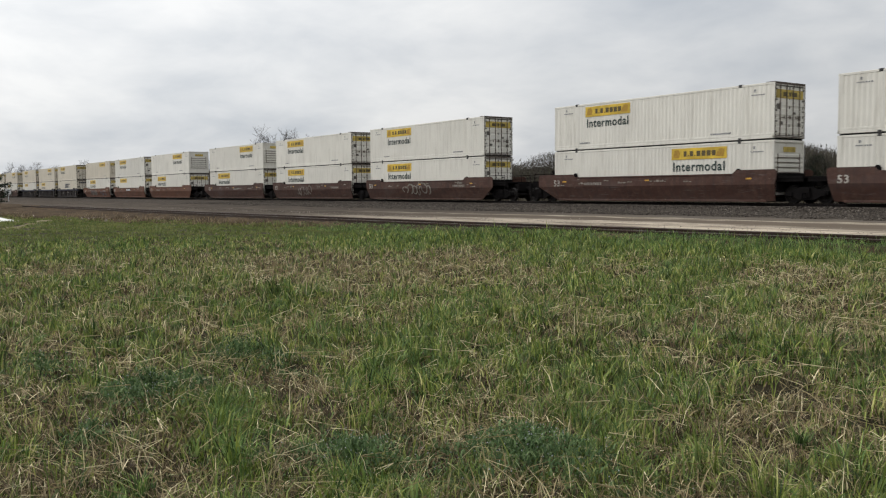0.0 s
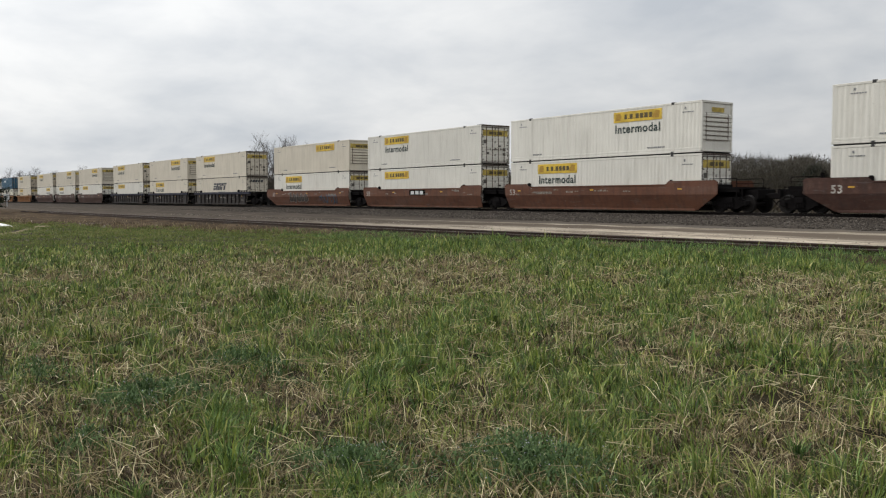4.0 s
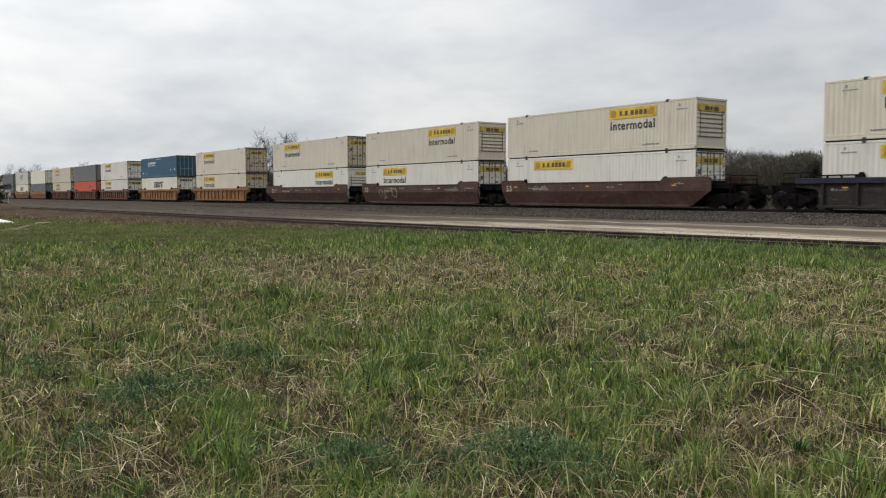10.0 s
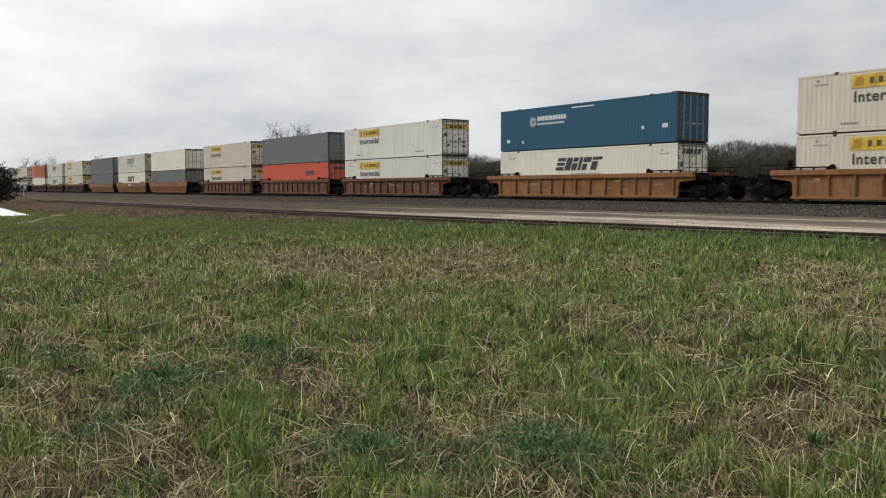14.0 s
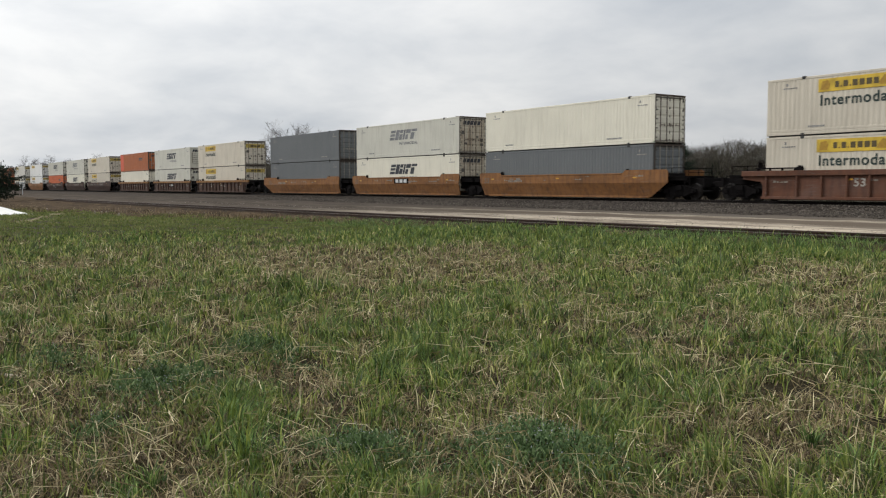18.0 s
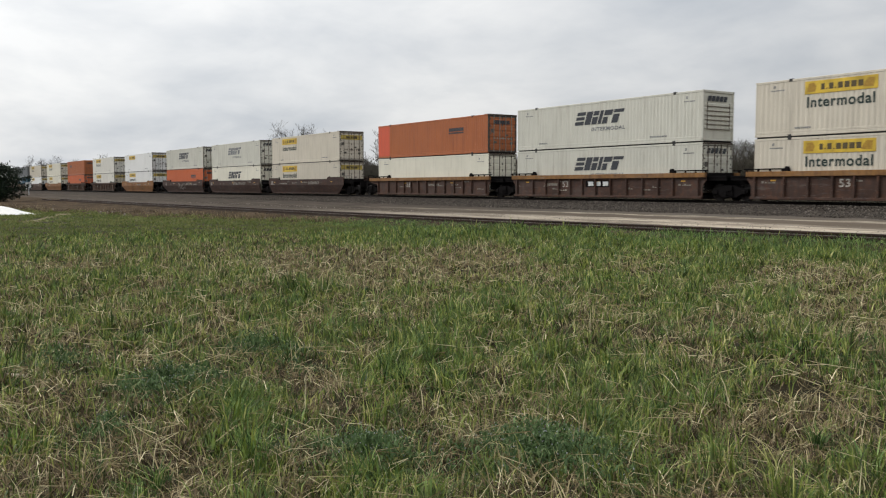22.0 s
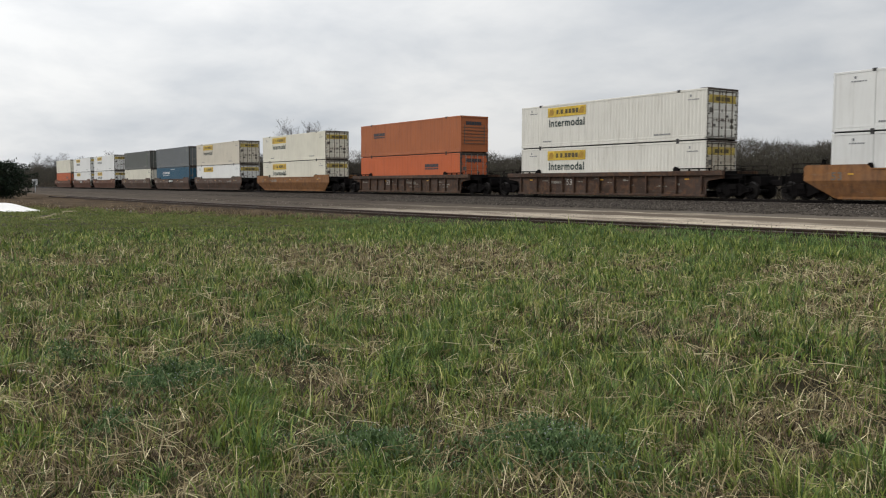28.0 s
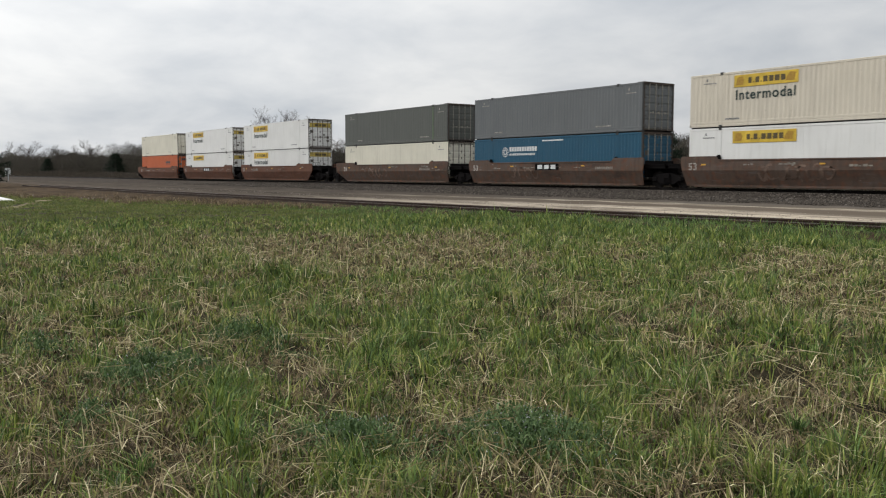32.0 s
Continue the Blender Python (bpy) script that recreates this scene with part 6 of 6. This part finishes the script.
def brush(name, count, x0, x1, y_of, depth, top, size, half, material, label, seed):
    """Woodland undergrowth: countless slender twigs as one mass, thin at its ragged top."""
    r = np.random.RandomState(seed)
    x = x1 - (x1 - x0) * r.rand(count) ** 1.6
    y = y_of(x) + depth * r.rand(count)
    h = top(x) * (0.38 + 0.82 * value_noise(x, y, 9.0, seed) + 0.35 * value_noise(x, y, 2.5, seed + 1))
    z = h * r.rand(count) ** 0.6
    ln = size * (0.5 + r.rand(count))
    d = r.randn(count, 3)
    d[:, 2] = np.abs(d[:, 2]) + 0.9
    d /= np.linalg.norm(d, axis=1)[:, None]
    o = np.cross(d, r.randn(count, 3))
    o /= np.linalg.norm(o, axis=1)[:, None]
    c = np.stack([x, y, np.minimum(z, h)], 1)
    w = half * (0.5 + r.rand(count))
    v = np.stack([c - o * w[:, None], c + o * w[:, None], c + d * ln[:, None]], 1)
    me = bpy.data.meshes.new(name)
    me.vertices.add(count * 3)
    me.vertices.foreach_set("co", v.astype(np.float32).ravel())
    me.loops.add(count * 3)
    me.loops.foreach_set("vertex_index", np.arange(count * 3, dtype=np.int32))
    me.polygons.add(count)
    me.polygons.foreach_set("loop_start", np.arange(0, count * 3, 3, dtype=np.int32))
    me.update(calc_edges=True)
    me.materials.append(material)
    return tagged(new(name, me), label, "woodland", "", "stuff")


edge_line = lambda x: 56 + 38 * np.clip((x + 330) / 280, 0, 1)
high = lambda x: 5.1 + 2.2 * np.clip((-110 - x) / 120, 0, 1)
# inner brush: the shade among the twigs is put into these dark tones
n = Nodes("shaded_brush_mass", 0.95, 0.0, 0.02)
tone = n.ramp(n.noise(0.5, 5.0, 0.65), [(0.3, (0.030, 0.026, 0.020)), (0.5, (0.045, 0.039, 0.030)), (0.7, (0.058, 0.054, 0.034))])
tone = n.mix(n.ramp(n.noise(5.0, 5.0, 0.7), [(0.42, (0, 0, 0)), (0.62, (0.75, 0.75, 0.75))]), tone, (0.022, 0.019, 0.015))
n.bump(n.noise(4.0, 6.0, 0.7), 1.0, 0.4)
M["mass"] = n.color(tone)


def lumps(X, Y):
    d = Y - edge_line(X) - 5.0
    t = np.clip(d / 3.0, 0, 1)
    return 0.80 * high(X) * (0.36 + 0.50 * value_noise(X, Y, 12.0, 72) + 0.38 * value_noise(X, Y, 5.0, 73) + 0.26 * value_noise(X, Y, 2.0, 74) + 0.14 * value_noise(X, Y, 0.9, 75)) * np.sqrt(t) - 0.3


# solid lumpy sheet that fills the brush, its dark colour standing for shaded depth
sheet("thicket", list(-20 - 500 * np.linspace(0, 1, 620) ** 1.3)[::-1], steps(58, 122, 0.8), lumps, M["mass"], "dense heart of the leafless brush, coloured dark for the shade inside", "woodland")["kind"] = "stuff"
brush("brush", 620000, -520, -20, lambda x: edge_line(x) + 1.0, 12, high, 0.75, 0.018, M["bud"], "grey-brown leafless brush behind the railway", 71)
brush("far_woods", 120000, -900, -10, lambda x: edge_line(x) + 35, 60, lambda x: 6.6 + 0 * x, 0.7, 0.12, M["bud"], "hazy leafless woods in the distance", 75)
brush("undergrowth", 70000, -330, 40, lambda x: 49.0 + 0 * x, 7, lambda x: 1.6 + 0 * x, 0.45, 0.035, M["dead"], "low dead brown undergrowth along the far side of the track", 79)

# ---- water tower ----
tower = thing("water_tower", "pale multi-legged water tower far behind the trees", "water tower", m=pose(700 * math.sin(radians(-46.34)), 700 * math.cos(radians(-46.34)), 0))
M["tank"] = plain("pale_tank_paint", (0.55, 0.57, 0.58), 0.5, 0.0, 0.3, 0.08)
M["mast"] = plain("grey_tower_steel", (0.36, 0.38, 0.39), 0.6, 0.0, 0.5, 0.1)
prof = [(0.2, 55.2), (2.4, 54.6), (4.6, 53.0), (5.8, 51.0), (6.1, 49.6), (6.1, 48.4), (5.6, 47.2), (4.0, 45.9), (1.6, 45.2), (0.7, 44.9)]
b, sides = Build(), 24
b.faces([(q * math.cos(2 * math.pi * i / sides), q * math.sin(2 * math.pi * i / sides), z) for q, z in prof for i in range(sides)],
        [(j * sides + i, j * sides + (i + 1) % sides, (j + 1) * sides + (i + 1) % sides, (j + 1) * sides + i) for j in range(len(prof) - 1) for i in range(sides)])
part("tank", b.mesh("tank", M["tank"], True), tower)
part("riser", Build().tube((0, 0, 0), (0, 0, 45.4), 0.7, n=12).mesh("riser", M["mast"]), tower)
b = Build()
for i in range(sides):
    p, q = 2 * math.pi * i / sides, 2 * math.pi * (i + 1) / sides
    b.tube((6.8 * math.cos(p), 6.8 * math.sin(p), 48.6), (6.8 * math.cos(q), 6.8 * math.sin(q), 48.6), 0.12, n=4, caps=False)
part("balcony", b.mesh("balcony", M["mast"]), tower)
for i in range(6):
    a = 2 * math.pi * i / 6 + 0.3
    part("leg", Build().tube((8.6 * math.cos(a), 8.6 * math.sin(a), -0.2), (6.0 * math.cos(a), 6.0 * math.sin(a), 48.6), 0.32, n=8).mesh("leg", M["mast"]), tower)
    for z in (16.0, 32.0):
        q = 8.6 - 2.6 * z / 48.6
        c = a + math.pi / 3
        part("brace", Build().tube((q * math.cos(a), q * math.sin(a), z), (q * math.cos(c), q * math.sin(c), z), 0.14, n=5).mesh("brace", M["mast"]), tower)

# ---- small things by the bank ----
M["chalk"] = plain("white_powdery_lime", (0.72, 0.71, 0.68), 0.95, 0.0, 3.0, 0.06)
b, rings, sides = Build(), 9, 36
vs = []
for j in range(rings):
    q = j / (rings - 1)
    for i in range(sides):
        a = 2 * math.pi * i / sides
        rr = q * (1 + 0.12 * math.sin(3 * a + 1) + 0.06 * math.sin(7 * a))
        vs.append((2.9 * rr * math.cos(a), 2.1 * rr * math.sin(a), 0.44 * (0.5 + 0.5 * math.cos(math.pi * min(1, q))) + (0.02 * math.sin(9 * a + 4 * q) if 0 < q < 1 else 0) - 0.03))
b.faces(vs, [(j * sides + i, j * sides + (i + 1) % sides, (j + 1) * sides + (i + 1) % sides, (j + 1) * sides + i) for j in range(rings - 1) for i in range(sides)])
pile = new("lime_heap", b.mesh("lime_heap", M["chalk"], True))
pile.matrix_basis = pose(-53.0, 6.6, 0, 0, 0, 20)
tagged(pile, "low white heap of lime at the edge of the grass", "pile")
scrap = new("plank_scrap", Build().box(-0.10, 0.10, -0.022, 0.022, 0.0, 0.02, 0.006).mesh("plank_scrap", plain("bleached_wood", (0.52, 0.45, 0.34), 0.8, 0.0, 6.0, 0.2)))
scrap.matrix_basis = pose(-6.85, 0.94, 0.085, 4, 3, 55)
tagged(scrap, "short bleached piece of wood lying in the grass", "plank")
sx_, sy_ = 146 * math.sin(radians(-81.15)), 146 * math.cos(radians(-81.15))
sign = thing("trackside_sign", "small blank white trackside sign on a steel post", "sign", m=pose(sx_, sy_, 0, 0, 0, -70))
part("post", Build().tube((0, 0, -0.1), (0, 0, 2.1), 0.05, n=8).mesh("post", M["mast"]), sign)
part("board", Build().box(-0.45, 0.45, -0.075, -0.052, 1.15, 2.15, 0.008).mesh("board", M["pale"]), sign)



def motions():
    """The whole train rolls by along +x."""
    for ob, (x, y, z) in MOVING:
        walk(ob, [(t, pose(x + s, y, z)) for t, s in RUN])


motions()
